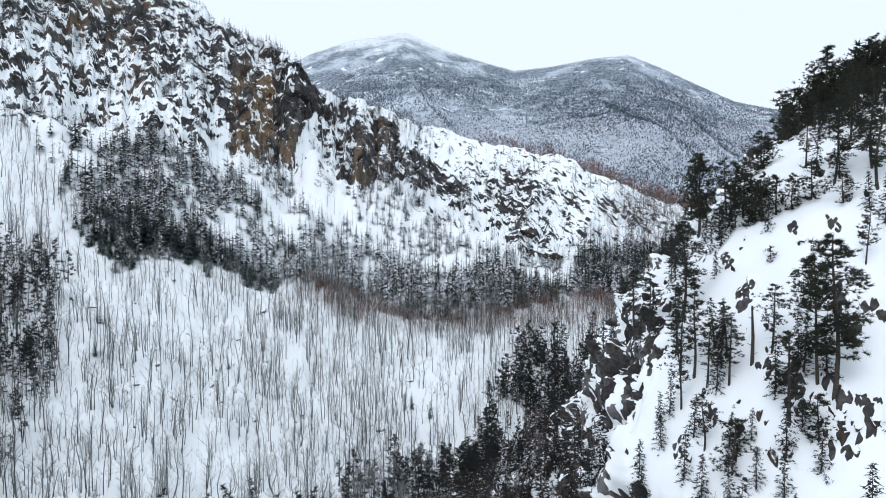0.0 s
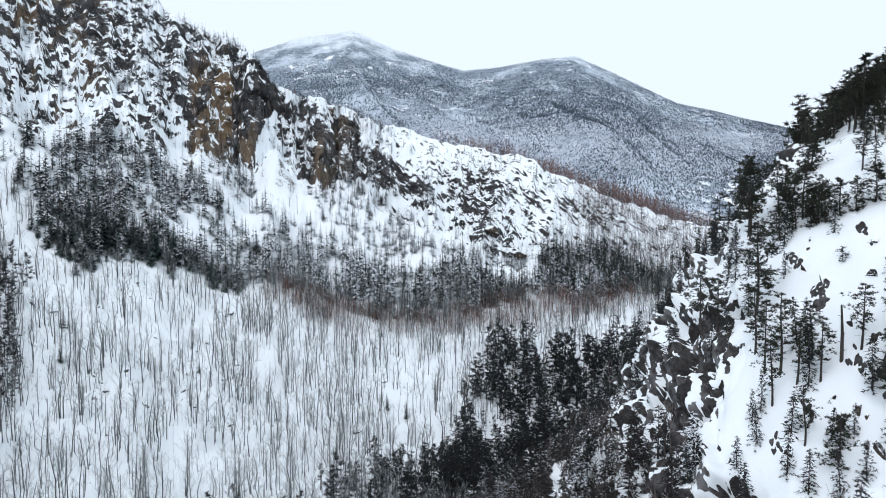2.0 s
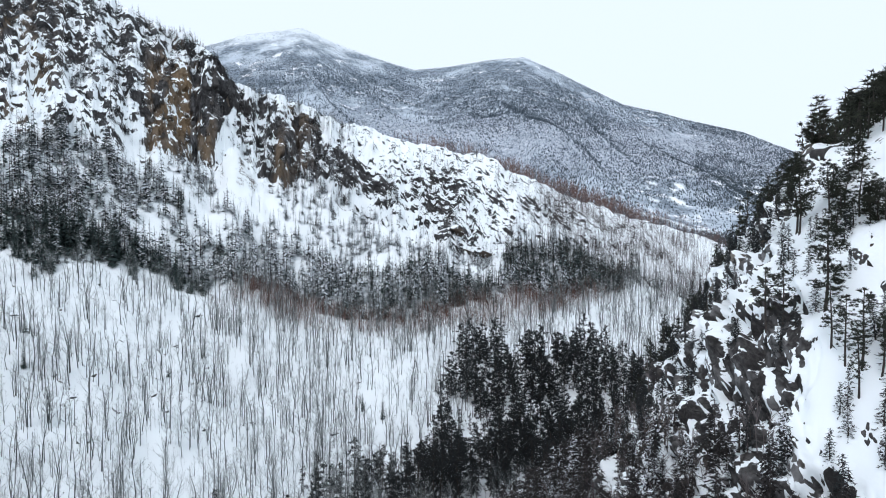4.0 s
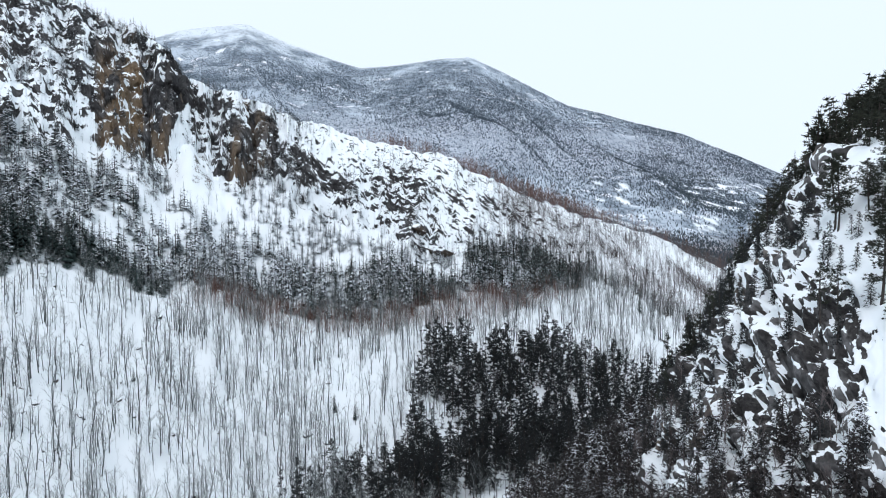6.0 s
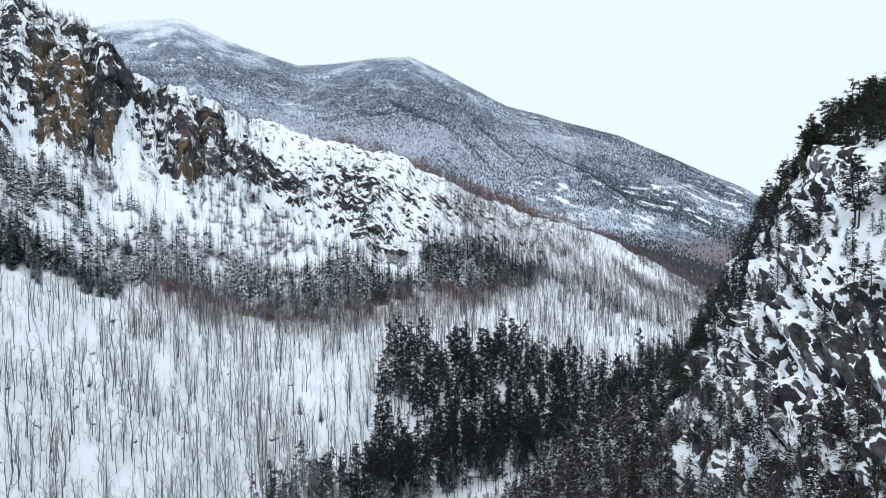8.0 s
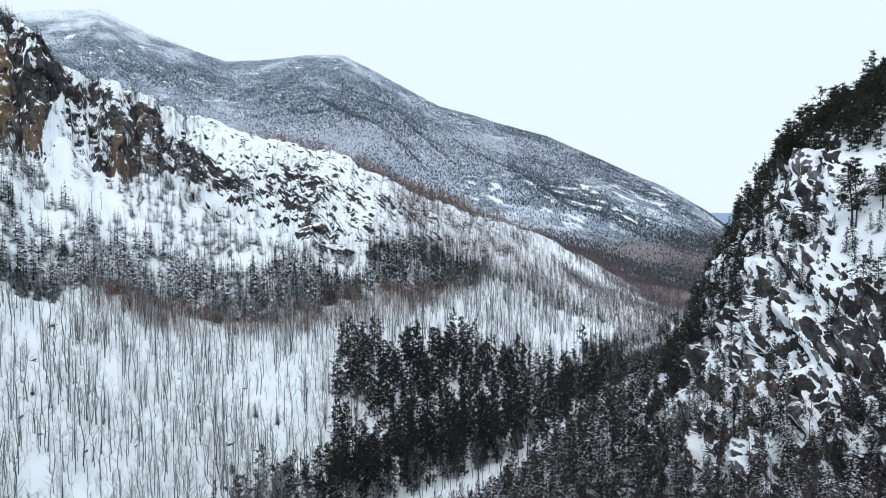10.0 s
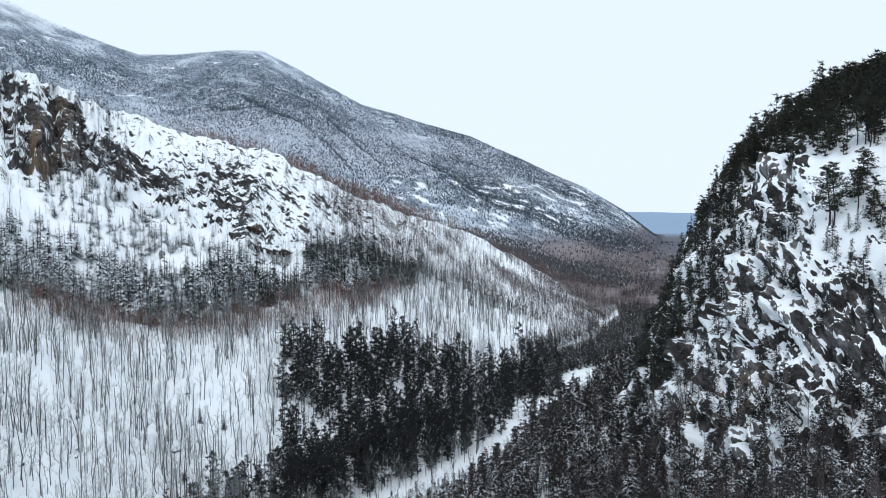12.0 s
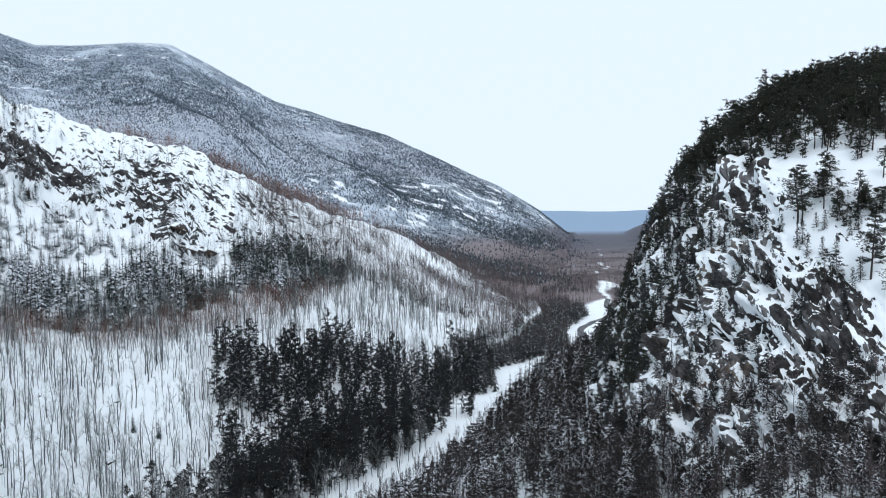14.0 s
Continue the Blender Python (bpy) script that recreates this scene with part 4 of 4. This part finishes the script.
    # brown woods of the side valley behind the ridge, and the scrub in the gully of its foot
    def behind(az, r, x, y):
        cr = line(CREST, az, 1)
        gully = between(r - np.interp(az, (26, 31, 37), (390, 420, 440)), -16, 16, 6) * between(az, 27, 38, 1)
        return np.maximum(smooth(18, 30, r - cr) * (1 - smooth(900, 1000, r)), gully) * (1 - open_strip(x, y)) * (height(x, y) < 95)
    x, y, az, r = scatter(15000, 16, 50, 370, 1000, rng, behind)
    rows = rows_at(x, y, rng.uniform(0.8, 1.35, len(x)))
    ev = rng.random(len(x)) < 0.03 + 0.5 * (vnoise(x / 40, y / 40, 59) > 0.62)
    forest("side_valley_hardwoods", wisp, rows[~ev], [M_VALE, M_VALE], "brown leafless woods in the side valley", rng)
    forest("side_valley_spruces", tiny, rows[ev], [M_PINEBARK, M_DARK], "dark evergreens scattered in the side valley", rng)

    # dark pines by the stream
    x, y, az, r = scatter(5900, 0, 48, 150, 420, rng, lambda az, r, x, y: in_stand(*across(x, y)) * 0.9 * (1 - open_strip(x, y)))
    rows = rows_at(x, y, rng.uniform(0.4, 1.05, len(x)))
    near = np.argsort(r)
    plant("pine_tree", pine_big, rows[near[:170]], M_PINEBARK, M_DARK, "tall dark green pine with snow flecks beside the stream", "pines by the stream", rng)
    forest("streamside_pines", [pine_tree(rng, 13.5, 3.0, 22, 4, 5, 0.08, 1.0, 0.40, plain=True) for _ in range(4)], rows[near[170:]], [M_PINEBARK, M_DARK], "dense dark pines beside the stream", rng)

    x, y, az, r = scatter(5200, 0, 48, 150, 420, rng, lambda az, r, x, y: in_stand(*across(x, y)) * (1 - open_strip(x, y)))
    forest("stand_undergrowth", wisp, rows_at(x, y, rng.uniform(0.4, 1.0, len(x))), [M_VALE, M_VALE], "brown leafless undergrowth between the dark pines", rng)

    # evergreens along the foot of the ridge
    def toe_wood(az, r, x, y):
        s, u = across(x, y)
        return between(s - np.interp(u, (100, 225, 400), (0, -30, -40)), -14, 34, 8) * smooth(110, 140, u) * (1 - smooth(420, 480, u)) * (1 - open_strip(x, y))
    x, y, az, r = scatter(15000, 28, 52, 260, 640, rng, toe_wood)
    forest("ridge_foot_spruces", tiny, rows_at(x, y, rng.uniform(0.7, 1.5, len(x))), [M_PINEBARK, M_DARK], "dark evergreens along the foot of the ridge", rng)

    # near bank below the crag
    def bank(az, r, x, y):
        s, u = across(x, y)
        return (1 - smooth(-2, 3, s - shore(u))) * smooth(-95, -80, s + 0 * u) * (crag_height(x, y) < 57) * np.clip(0.82 + 0.1 * smooth(110, 160, r) + 0.6 * vnoise(x / 9, y / 9, 51), 0, 1) * smooth(36, 50, r) * (1 - open_strip(x, y))
    one, two = scatter(21000, -2, 75, 36, 460, rng, bank), scatter(3400, 10, 60, 60, 200, rng, bank)
    x, y, az, r = [np.concatenate(q) for q in zip(one, two)]
    s, u = across(x, y)
    rows = rows_at(x, y, rng.uniform(0.45, 1.0, len(x)) * (0.45 + 0.55 * smooth(3, 20, shore(u) - s)))
    kind = rng.random(len(x))
    order = np.argsort(r)
    con = order[kind[order] < 0.76]
    plant("spruce_tree", [pine_tree(rng, 7, 2.0, 40, 7, 12, 0.08, 0.30, 0.22) for _ in range(3)] + [fir_tree(rng, 8, 2.0, 100, 14, 0.3) for _ in range(3)], rows[con[:170]], M_PINEBARK, M_BANK, "dark spruce on the steep wooded bank under the crag", "spruces under the crag", rng)
    forest("near_bank_spruces", [fir_tree(rng, 8.5, 1.9, 46, 7, 0.5) for _ in range(5)], rows[con[170:720]], [M_PINEBARK, M_BANK], "dark snow-flecked spruces crowding the steep bank", rng)
    forest("bank_spruces", [fir_tree(rng, 9, 2.0, 22, 4, 0.95) for _ in range(5)], rows[con[720:]], [M_PINEBARK, M_BANK], "dark spruces on the steep bank of the stream", rng)
    bar = order[kind[order] >= 0.76]
    forest("bank_hardwoods", bare_far, rows[bar] * [1, 1, 1, 0.6], [M_BARK, M_VALE], "leafless trees among the spruces on the bank", rng)

    x, y, az, r = scatter(9000, 0, 60, 60, 300, rng, bank)
    forest("bank_undergrowth", wisp, rows_at(x, y, rng.uniform(0.35, 0.8, len(x))), [M_BARK, M_VALE], "brown leafless undergrowth on the bank", rng)

    # the wide valley beyond
    def vale(az, r, x, y):
        s, u = across(x, y)
        return smooth(330, 420, u) * (1 - open_strip(x, y)) * (height(x, y) < 60) * (r > line(CREST, az, 1) + 5 - 400 * (s < -20)) * np.clip(1.6 - r / 1100, 0.25, 1)
    x, y, az, r = scatter(11000, 30, 60, 420, 1500, rng, vale)
    ev = rng.random(len(x)) < 0.05 + 0.7 * (vnoise(x / 60, y / 60, 55) > 0.5)
    rows = rows_at(x, y, rng.uniform(0.6, 1.0, len(x)))
    forest("valley_hardwoods", wisp, rows[~ev], [M_VALE, M_VALE], "grey-brown leafless woods on the valley floor", rng)
    forest("valley_spruces", tiny, rows[ev], [M_PINEBARK, M_DARK], "dark evergreens on the valley floor", rng)

    # woods of the far mountain
    n = 310000
    az = rng.uniform(-14, 54, n)
    r = np.sqrt(rng.uniform(760 ** 2, 2230 ** 2, n))
    x, y = polar(az, r)
    z = height(x, y)
    ok = rng.random(n) < np.clip(0.66 + 0.8 * vnoise(x / 170, y / 170, 57) + 0.35 * vnoise(x / 45, y / 45, 58) + 0.45 * between(az, 8, 24, 3) * smooth(250, 340, z), 0.12, 1) * (1 - 0.75 * smooth(470, 620, z)) * (1 - smooth(42.5, 47, az + 1.5 * vnoise(x / 60, y / 60, 63))) * np.where(az < 28, 0.5 + 0.5 * smooth(230, 350, z + 60 * vnoise(x / 90, y / 90, 60)), 1)
    ok &= rng.random(n) > 0.93 * snow_gap(x, y, z)
    x, y, z = x[ok], y[ok], z[ok]
    h = rng.uniform(1.5, 3.6, len(x)) * (1 - 0.5 * smooth(350, 600, z))
    w = h * rng.uniform(0.3, 0.5, len(x))
    a0 = rng.random(len(x)) * 6.283
    p = np.stack([x, y, z], 1)
    ring = [p + np.stack([w * np.cos(a0 + k * 2.094), w * np.sin(a0 + k * 2.094), -0.4 + 0 * w], 1) for k in range(3)]
    tip = p + np.stack([rng.normal(0, 0.3, len(x)), rng.normal(0, 0.3, len(x)), h], 1)
    tris = np.stack([np.stack([ring[k], ring[(k + 1) % 3], tip], 1) for k in range(3)], 1).reshape(-1, 3, 3)
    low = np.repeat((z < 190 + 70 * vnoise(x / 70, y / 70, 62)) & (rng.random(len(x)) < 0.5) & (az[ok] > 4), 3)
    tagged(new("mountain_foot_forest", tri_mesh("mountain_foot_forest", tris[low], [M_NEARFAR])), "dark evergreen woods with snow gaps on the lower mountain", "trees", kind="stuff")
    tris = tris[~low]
    tagged(new("mountain_forest", tri_mesh("mountain_forest", tris, [M_FAR])), "frosted forest on the distant mountain, coloured blue-grey for haze", "trees", kind="stuff")


# ---------------------------------------------------------------- things on the crag
def boulder_mesh(rng, name):
    bm = bmesh.new()
    bmesh.ops.create_icosphere(bm, subdivisions=3, radius=0.6)
    o = Vector(rng.uniform(-9, 9, 3))
    cuts = [(Vector(rng.normal(0, 1, 3)).normalized(), rng.uniform(0.16, 0.40)) for _ in range(9)]
    for v in bm.verts:
        for n, lim in cuts:
            over = v.co.dot(n) - lim
            if over > 0:
                v.co -= n * over
        v.co *= 1 + 0.10 * noise.noise(v.co * 5 + o)
    me = bpy.data.meshes.new(name)
    bm.to_mesh(me)
    bm.free()
    me.materials.append(M_BOULDER)
    return me


def build_crag_things():
    rng = np.random.default_rng(23)
    tall = [pine_tree(rng, 8, 2.1, 46, 12, 22, 0.27, 0.25, 0.17) for _ in range(4)]
    lean = [pine_tree(rng, 6, 1.4, 24, 10, 18, 0.36, 0.22, 0.17) for _ in range(4)]
    bushy = [pine_tree(rng, 4, 1.6, 28, 11, 18, 0.06, 0.23, 0.18) for _ in range(4)]
    young = [fir_tree(rng, 5, 1.15, 55, 9, 0.26) for _ in range(4)]

    def on(x, y, sc):
        x, y, sc = np.asarray(x, float), np.asarray(y, float), np.asarray(sc, float)
        return np.stack([x, y, crag_surface(x, y) - 0.15, sc], 1)

    def trees(kind, variants, spots, label, group, leaf):
        x, y, h = np.array(spots, float).T
        plant(kind, variants, on(x, y, h), M_PINEBARK, leaf, label, group, rng, tilt=0.04)
    trees("pine_tree", tall, [(19.5, 35.5, 1.06), (19.2, 36.5, 0.85), (19.7, 55.3, 0.85), (30.5, 57.5, 0.8), (15.6, 46.5, 0.82), (24.8, 45.7, 0.7), (26.6, 44.6, 0.8),
                              (19.8, 55.8, 0.8), (26, 43, 0.75)],
          "tall dark pine with bare lower trunk on the snowy crag", "pines on the crag", M_PINE)
    trees("pine_tree", lean, [(14.2, 42.6, 0.8), (13.6, 40.6, 0.7), (16.4, 41.3, 0.6), (14.4, 44.2, 0.75), (17.4, 35.7, 0.85), (18.1, 39.3, 0.68), (14.7, 41.8, 0.88), (15.0, 40.5, 0.7), (15.9, 39.6, 0.68), (13.3, 49.6, 0.8), (14.2, 49.0, 0.72), (21.2, 53.7, 0.74),
                              (23.4, 39.7, 0.6), (24.8, 49.3, 0.6), (20.9, 50.0, 0.75), (13.9, 37.8, 0.6)],
          "thin crooked pine with sparse needles on the snowy crag", "pines on the crag", M_PINE)
    trees("pine_tree", bushy, [(24.5, 43.9, 0.55), (22.6, 46.6, 0.65), (21.1, 48.3, 0.72), (22.0, 47.4, 0.7), (14.7, 36.0, 0.8), (18.2, 34.4, 0.65), (20.3, 44.6, 0.3), (23.5, 46.0, 0.7)],
          "low bushy pine rooted in the snow of the crag", "pines on the crag", M_PINE)

    k = rng.uniform(0, 1, (60, 3))
    cx, cy = 27 + 17 * k[:, 0], 49 + 17 * k[:, 1]
    ok = (cx / cy > 0.50) & (cx / cy < 0.68)
    trees("pine_tree", lean + bushy[:1], np.stack([cx, cy, 0.6 + 0.3 * k[:, 2]], 1)[ok][:24], "dark pine in the thicket on the shoulder of the crag", "pines on the crag", M_PINE)
    cx, cy = 18.5 + 7 * k[:, 1], 46 + 9 * k[:, 2]
    ok = np.abs(cx - (20 + 0.55 * (cy - 48))) < 2.2
    trees("pine_tree", bushy, np.stack([cx, cy, 0.45 + 0.35 * k[:, 0]], 1)[ok][:16], "low dense pine in the thicket on the crag", "pines on the crag", M_PINE)
    trees("small_spruce", young, [(13.2, 36.2, 0.55), (14.2, 35.0, 0.6), (15.3, 34.6, 0.5), (13.6, 38.6, 0.55), (12.7, 37.4, 0.6), (16.2, 33.6, 0.5), (14.9, 37.0, 0.45), (12.2, 39.6, 0.5),
                                  (15.8, 36.4, 0.4), (17.8, 33.4, 0.5), (13.0, 40.8, 0.5)],
          "snow-flecked young spruce low on the crag", "spruces on the crag", M_BANK)

    # the belt of trees along the top and the outer edge
    n = 7800
    x, y = rng.uniform(4, 80, n), rng.uniform(30, 118, n)
    z = crag_height(x, y)
    top = smooth(87.5, 90, z + 0.9 * vnoise(x / 6, y / 6, 71)) * (1 - smooth(30, 45, x - 0.35 * y))
    side = smooth(66, 74, y - 0.25 * (z - 70) + 3 * vnoise(x / 5, y / 5, 73)) * smooth(50, 55, z)
    low = smooth(45, 52, z) * (1 - smooth(60, 66, z)) * 0.35 * (y > 30)
    face = smooth(54, 62, y + 3 * vnoise(x / 4, y / 4, 74)) * 0.9 * (z > 52) * smooth(-0.3, 0.1, vnoise(x / 3.2, y / 3.2, 76))
    mid = 0.07 + 0.18 * smooth(47, 54, y) + 0.12 * smooth(0.1, 0.4, vnoise(x / 5, y / 5, 75))
    keep = rng.random(n) < np.maximum.reduce([top, side, face, low, mid * (z > 55)]) * 0.6
    keep &= ~((z > 80) & (x < 0.468 * y) & (y < 75))
    x, y, z = x[keep], y[keep], z[keep]
    rows = on(x, y, rng.uniform(0.55, 1.05, len(x)))
    order = np.argsort(np.hypot(x, y))
    hi = order[z[order] > 86]
    belt = [pine_tree(rng, 6, 1.6, 24, 7, 10, 0.2, 0.30, 0.26) for _ in range(4)] + [pine_tree(rng, 4, 1.6, 22, 7, 10, 0.06, 0.30, 0.26) for _ in range(2)]
    plant("pine_tree", belt, rows[hi[:90]] * [1, 1, 1, 0.64], M_PINEBARK, M_PINE, "dark pine in the belt along the top of the crag", "pines on top of the crag", rng)
    if len(hi) > 90:
        forest("crag_top_pines", [pine_tree(rng, 7, 1.9, 11, 4, 4, 0.08, 1.0, plain=True) for _ in range(4)], rows[hi[90:]][::1] * [1, 1, 1, 0.62], [M_PINEBARK, M_PINE], "dense dark pines on top of the crag", rng)
    lo = order[z[order] <= 86]
    plant("small_spruce", young, rows[lo[:280]] * [1, 1, 1, 0.68], M_PINEBARK, M_DARK, "small dark spruce clinging to the ledges of the crag", "spruces on the crag", rng)
    if len(lo) > 280:
        forest("crag_spruces", [spruce_tree(rng, 5, 1.2, 10, 6, plain=True) for _ in range(4)], rows[lo[280:]] * [1, 1, 1, 0.68], [M_PINEBARK, M_DARK], "small dark spruces on the ledges of the crag", rng)

    # the dark thicket down the outer edge
    x, y = rng.uniform(10, 62, 5200), rng.uniform(56, 104, 5200)
    z = crag_height(x, y)
    k = rng.random(5200) < smooth(68, 80, y - 0.12 * (z - 70) + 5 * vnoise(x / 4, y / 4, 78)) * between(z, 52, 90, 3) * 0.28
    rows = on(x[k], y[k], rng.uniform(0.28, 0.62, k.sum()))
    forest("crag_edge_pines", [pine_tree(rng, 6.5, 1.7, 11, 4, 4, 0.05, 0.9, plain=True) for _ in range(4)], rows, [M_PINEBARK, M_PINE], "dense dark pines down the outer edge of the crag", rng)

    # flecked firs and twigs round the foot of the rock
    x, y = rng.uniform(-4, 16, 2100), rng.uniform(33, 70, 2100)
    z = crag_height(x, y)
    k = (z > 47) & (z < 64 + 2 * vnoise(x / 3, y / 3, 77)) & (rng.random(2100) < 0.45)
    rows = np.stack([x, y, np.maximum(crag_surface(x, y), near_bank(x, y)) - 0.2, rng.uniform(0.4, 0.95, 2100)], 1)[k]
    part_of = rng.random(len(rows)) < 0.5
    forest("crag_foot_firs", [fir_tree(rng, 4.5, 1.2, 40, 8, 0.3) for _ in range(5)], rows[part_of], [M_PINEBARK, M_BANK], "snow-flecked small firs crowded at the foot of the crag", rng)
    forest("crag_foot_scrub", [bare_tree(rng, 4, 10, 5, 0.5, True) for _ in range(3)], rows[~part_of], [M_VALE, M_VALE], "leafless scrub at the foot of the crag", rng)

    # a dead stem
    snag = new("dead_tree")
    snag.location = (17.2, 39.7, float(crag_surface(17.2, 39.7)) - 0.1)
    part("trunk", tri_mesh("trunk", tube([(0, 0, 0), (0.03, 0, 1.8), (-0.04, 0.02, 3.5)], [0.11, 0.09, 0.05], 7), [M_PINEBARK]), snag)
    for k in range(5):
        p, a = 0.8 + 0.5 * k, 2.4 * k
        part("branch", tri_mesh("branch", tube([(0, 0, p), (0.3 * math.cos(a), 0.3 * math.sin(a), p + 0.1)], [0.025, 0.008], 4), [M_PINEBARK]), snag)
    tagged(snag, "bare dead pine stem standing in the snow", "tree")

    # dark stones through the snow
    forms = [boulder_mesh(rng, "boulder") for _ in range(5)]
    spots = [(22.2, 43.8, 1.3), (21.9, 44.1, 0.9), (18.6, 41, 1.1), (19, 39.3, 0.9), (17.7, 37.7, 0.9), (17.9, 38.1, 0.7), (15.9, 38.8, 1.1), (13.3, 38.2, 1.2), (25.6, 43.2, 1.1), (19.3, 44.8, 1.5), (18.8, 46.2, 1.7),
             (19.0, 35.3, 1.3), (17.2, 35.1, 1.1), (16.5, 35.3, 1.4), (23, 39.1, 1.2), (20.7, 42.6, 1.5), (18.2, 37.2, 0.7), (20.0, 34.0, 0.9), (24.2, 41.5, 0.9)]
    for k in range(85):
        spots.append((rng.uniform(14, 27), rng.uniform(32, 58), rng.uniform(0.25, 0.75)))
    for k in range(30):
        q = rng.random()
        spots.append((15.5 + 4.5 * q + rng.normal(0, 0.6), 37.5 - 3.5 * q + rng.normal(0, 0.5), rng.uniform(0.35, 0.9)))
    lay = Vector(CRAG_AXES[0]).to_track_quat("X", "Z")
    for k, (x, y, s) in enumerate(spots):
        s = min(s, 0.5 + 0.35 * s)
        ob = new("boulder", forms[k % 5])
        turn = lay @ Euler((rng.normal(0, 0.5), rng.normal(0, 0.25), rng.normal(0, 0.25))).to_quaternion()
        ob.matrix_basis = Matrix.LocRotScale((x, y, float(crag_surface(x, y)) - 0.04 * s), turn, (s * rng.uniform(0.9, 1.8), s * rng.uniform(0.4, 0.8), s * rng.uniform(0.4, 0.6)))
        tagged(ob, "dark granite boulder poking through the snow", "boulder", "boulders on the crag")
    # the lone outcrop on the lower dome
    for dx, dz, sx in ((0, 0, 13), (-6, -1.5, 7), (5.5, -1.0, 6)):
        x, y = 49.5 + dx, 363.0 - 0.2 * dx
        ob = new("rock_outcrop", boulder_mesh(rng, "outcrop"))
        ob.matrix_basis = Matrix.LocRotScale((x, y - 2.5, float(height(x, y - 2.5)) + dz + 2.0), Euler((0.15, 0.12, 0.2 + 0.02 * dx)), (1.5 * sx, 9.0, 8.5 if dx == 0 else 6.0))
        tagged(ob, "brown rock outcrop capped with snow", "rock", "outcrop on the dome")
    # stones among the hardwoods
    none, shapes = (np.zeros((0, 3, 3)), np.zeros(0, int)), []
    for form in forms:
        v = np.empty(3 * len(form.vertices))
        form.vertices.foreach_get("co", v)
        v = v.reshape(-1, 3)
        f = np.array([p.vertices[:] for p in form.polygons])
        shapes.append((none, (v[f] * [1.3, 1.3, 0.9], np.zeros(len(f), int))))
    a, r = rng.uniform(-30, 6, 420), rng.uniform(165, 285, 420)
    a[:230], r[:230] = rng.normal(-13, 5, 230), rng.normal(222, 24, 230)
    x, y = polar(a, r)
    forest("snowed_in_boulders", shapes, rows_at(x, y, 0.6 + 2.2 * rng.random(420) ** 2.5, 0.85), [M_LUMP], "snow-buried boulders with dark undersides between the trunks", rng, 0.1, "boulders")
    for k in range(60):
        a, r = (rng.uniform(-30, 8), rng.uniform(160, 275)) if k > 35 else (rng.normal(-11, 2.6), rng.normal(226, 16)) if k > 15 else (rng.normal(-21, 2.5), rng.normal(245, 12))
        x, y = polar(a, r)
        s = 0.7 + 2.0 * rng.random() ** 2
        ob = new("boulder", forms[k % 5])
        ob.matrix_basis = Matrix.LocRotScale((x, y, float(height(x, y)) - 0.42 * s), Euler((rng.normal(0, 0.3), rng.normal(0, 0.3), rng.random() * 6.28)), (s * 1.3, s, s * 0.8))
        tagged(ob, "snow-capped boulder on the hardwood slope", "boulder", "boulders on the slope")


def build_road():
    """The cleared road that bends through the field."""
    u = np.linspace(262, 520, 60)
    t = np.array(GAP, float)
    s = np.interp(u, t[:, 0], t[:, 1]) + 6 * np.sin((u - 300) / 34) - 2
    s = s - 7 * np.sin(u / 47.0) - 4 * np.sin(u / 21.0 + 1)
    x, y = 49 + u * FLOW[0] - s * FLOW[1], 173 + u * FLOW[1] + s * FLOW[0]
    d = np.stack([np.gradient(x), np.gradient(y)], 1)
    d /= np.linalg.norm(d, axis=1, keepdims=True)
    off = np.array([-2.5, -2.2, 0, 2.2, 2.5])
    xs, ys = x[:, None] - d[:, 1:2] * off, y[:, None] + d[:, 0:1] * off
    zs = height(x, y)[:, None] + np.array([-0.4, 0.55, 0.65, 0.55, -0.4])
    me = grid_mesh("road", xs, ys, zs)
    me.materials.append(M_ROAD)
    tagged(new("road", me), "ploughed grey asphalt road through the snowy field", "road", kind="structure")


build_ground()
build_crag()
build_cliffs()
build_woods()
build_crag_things()
build_road()
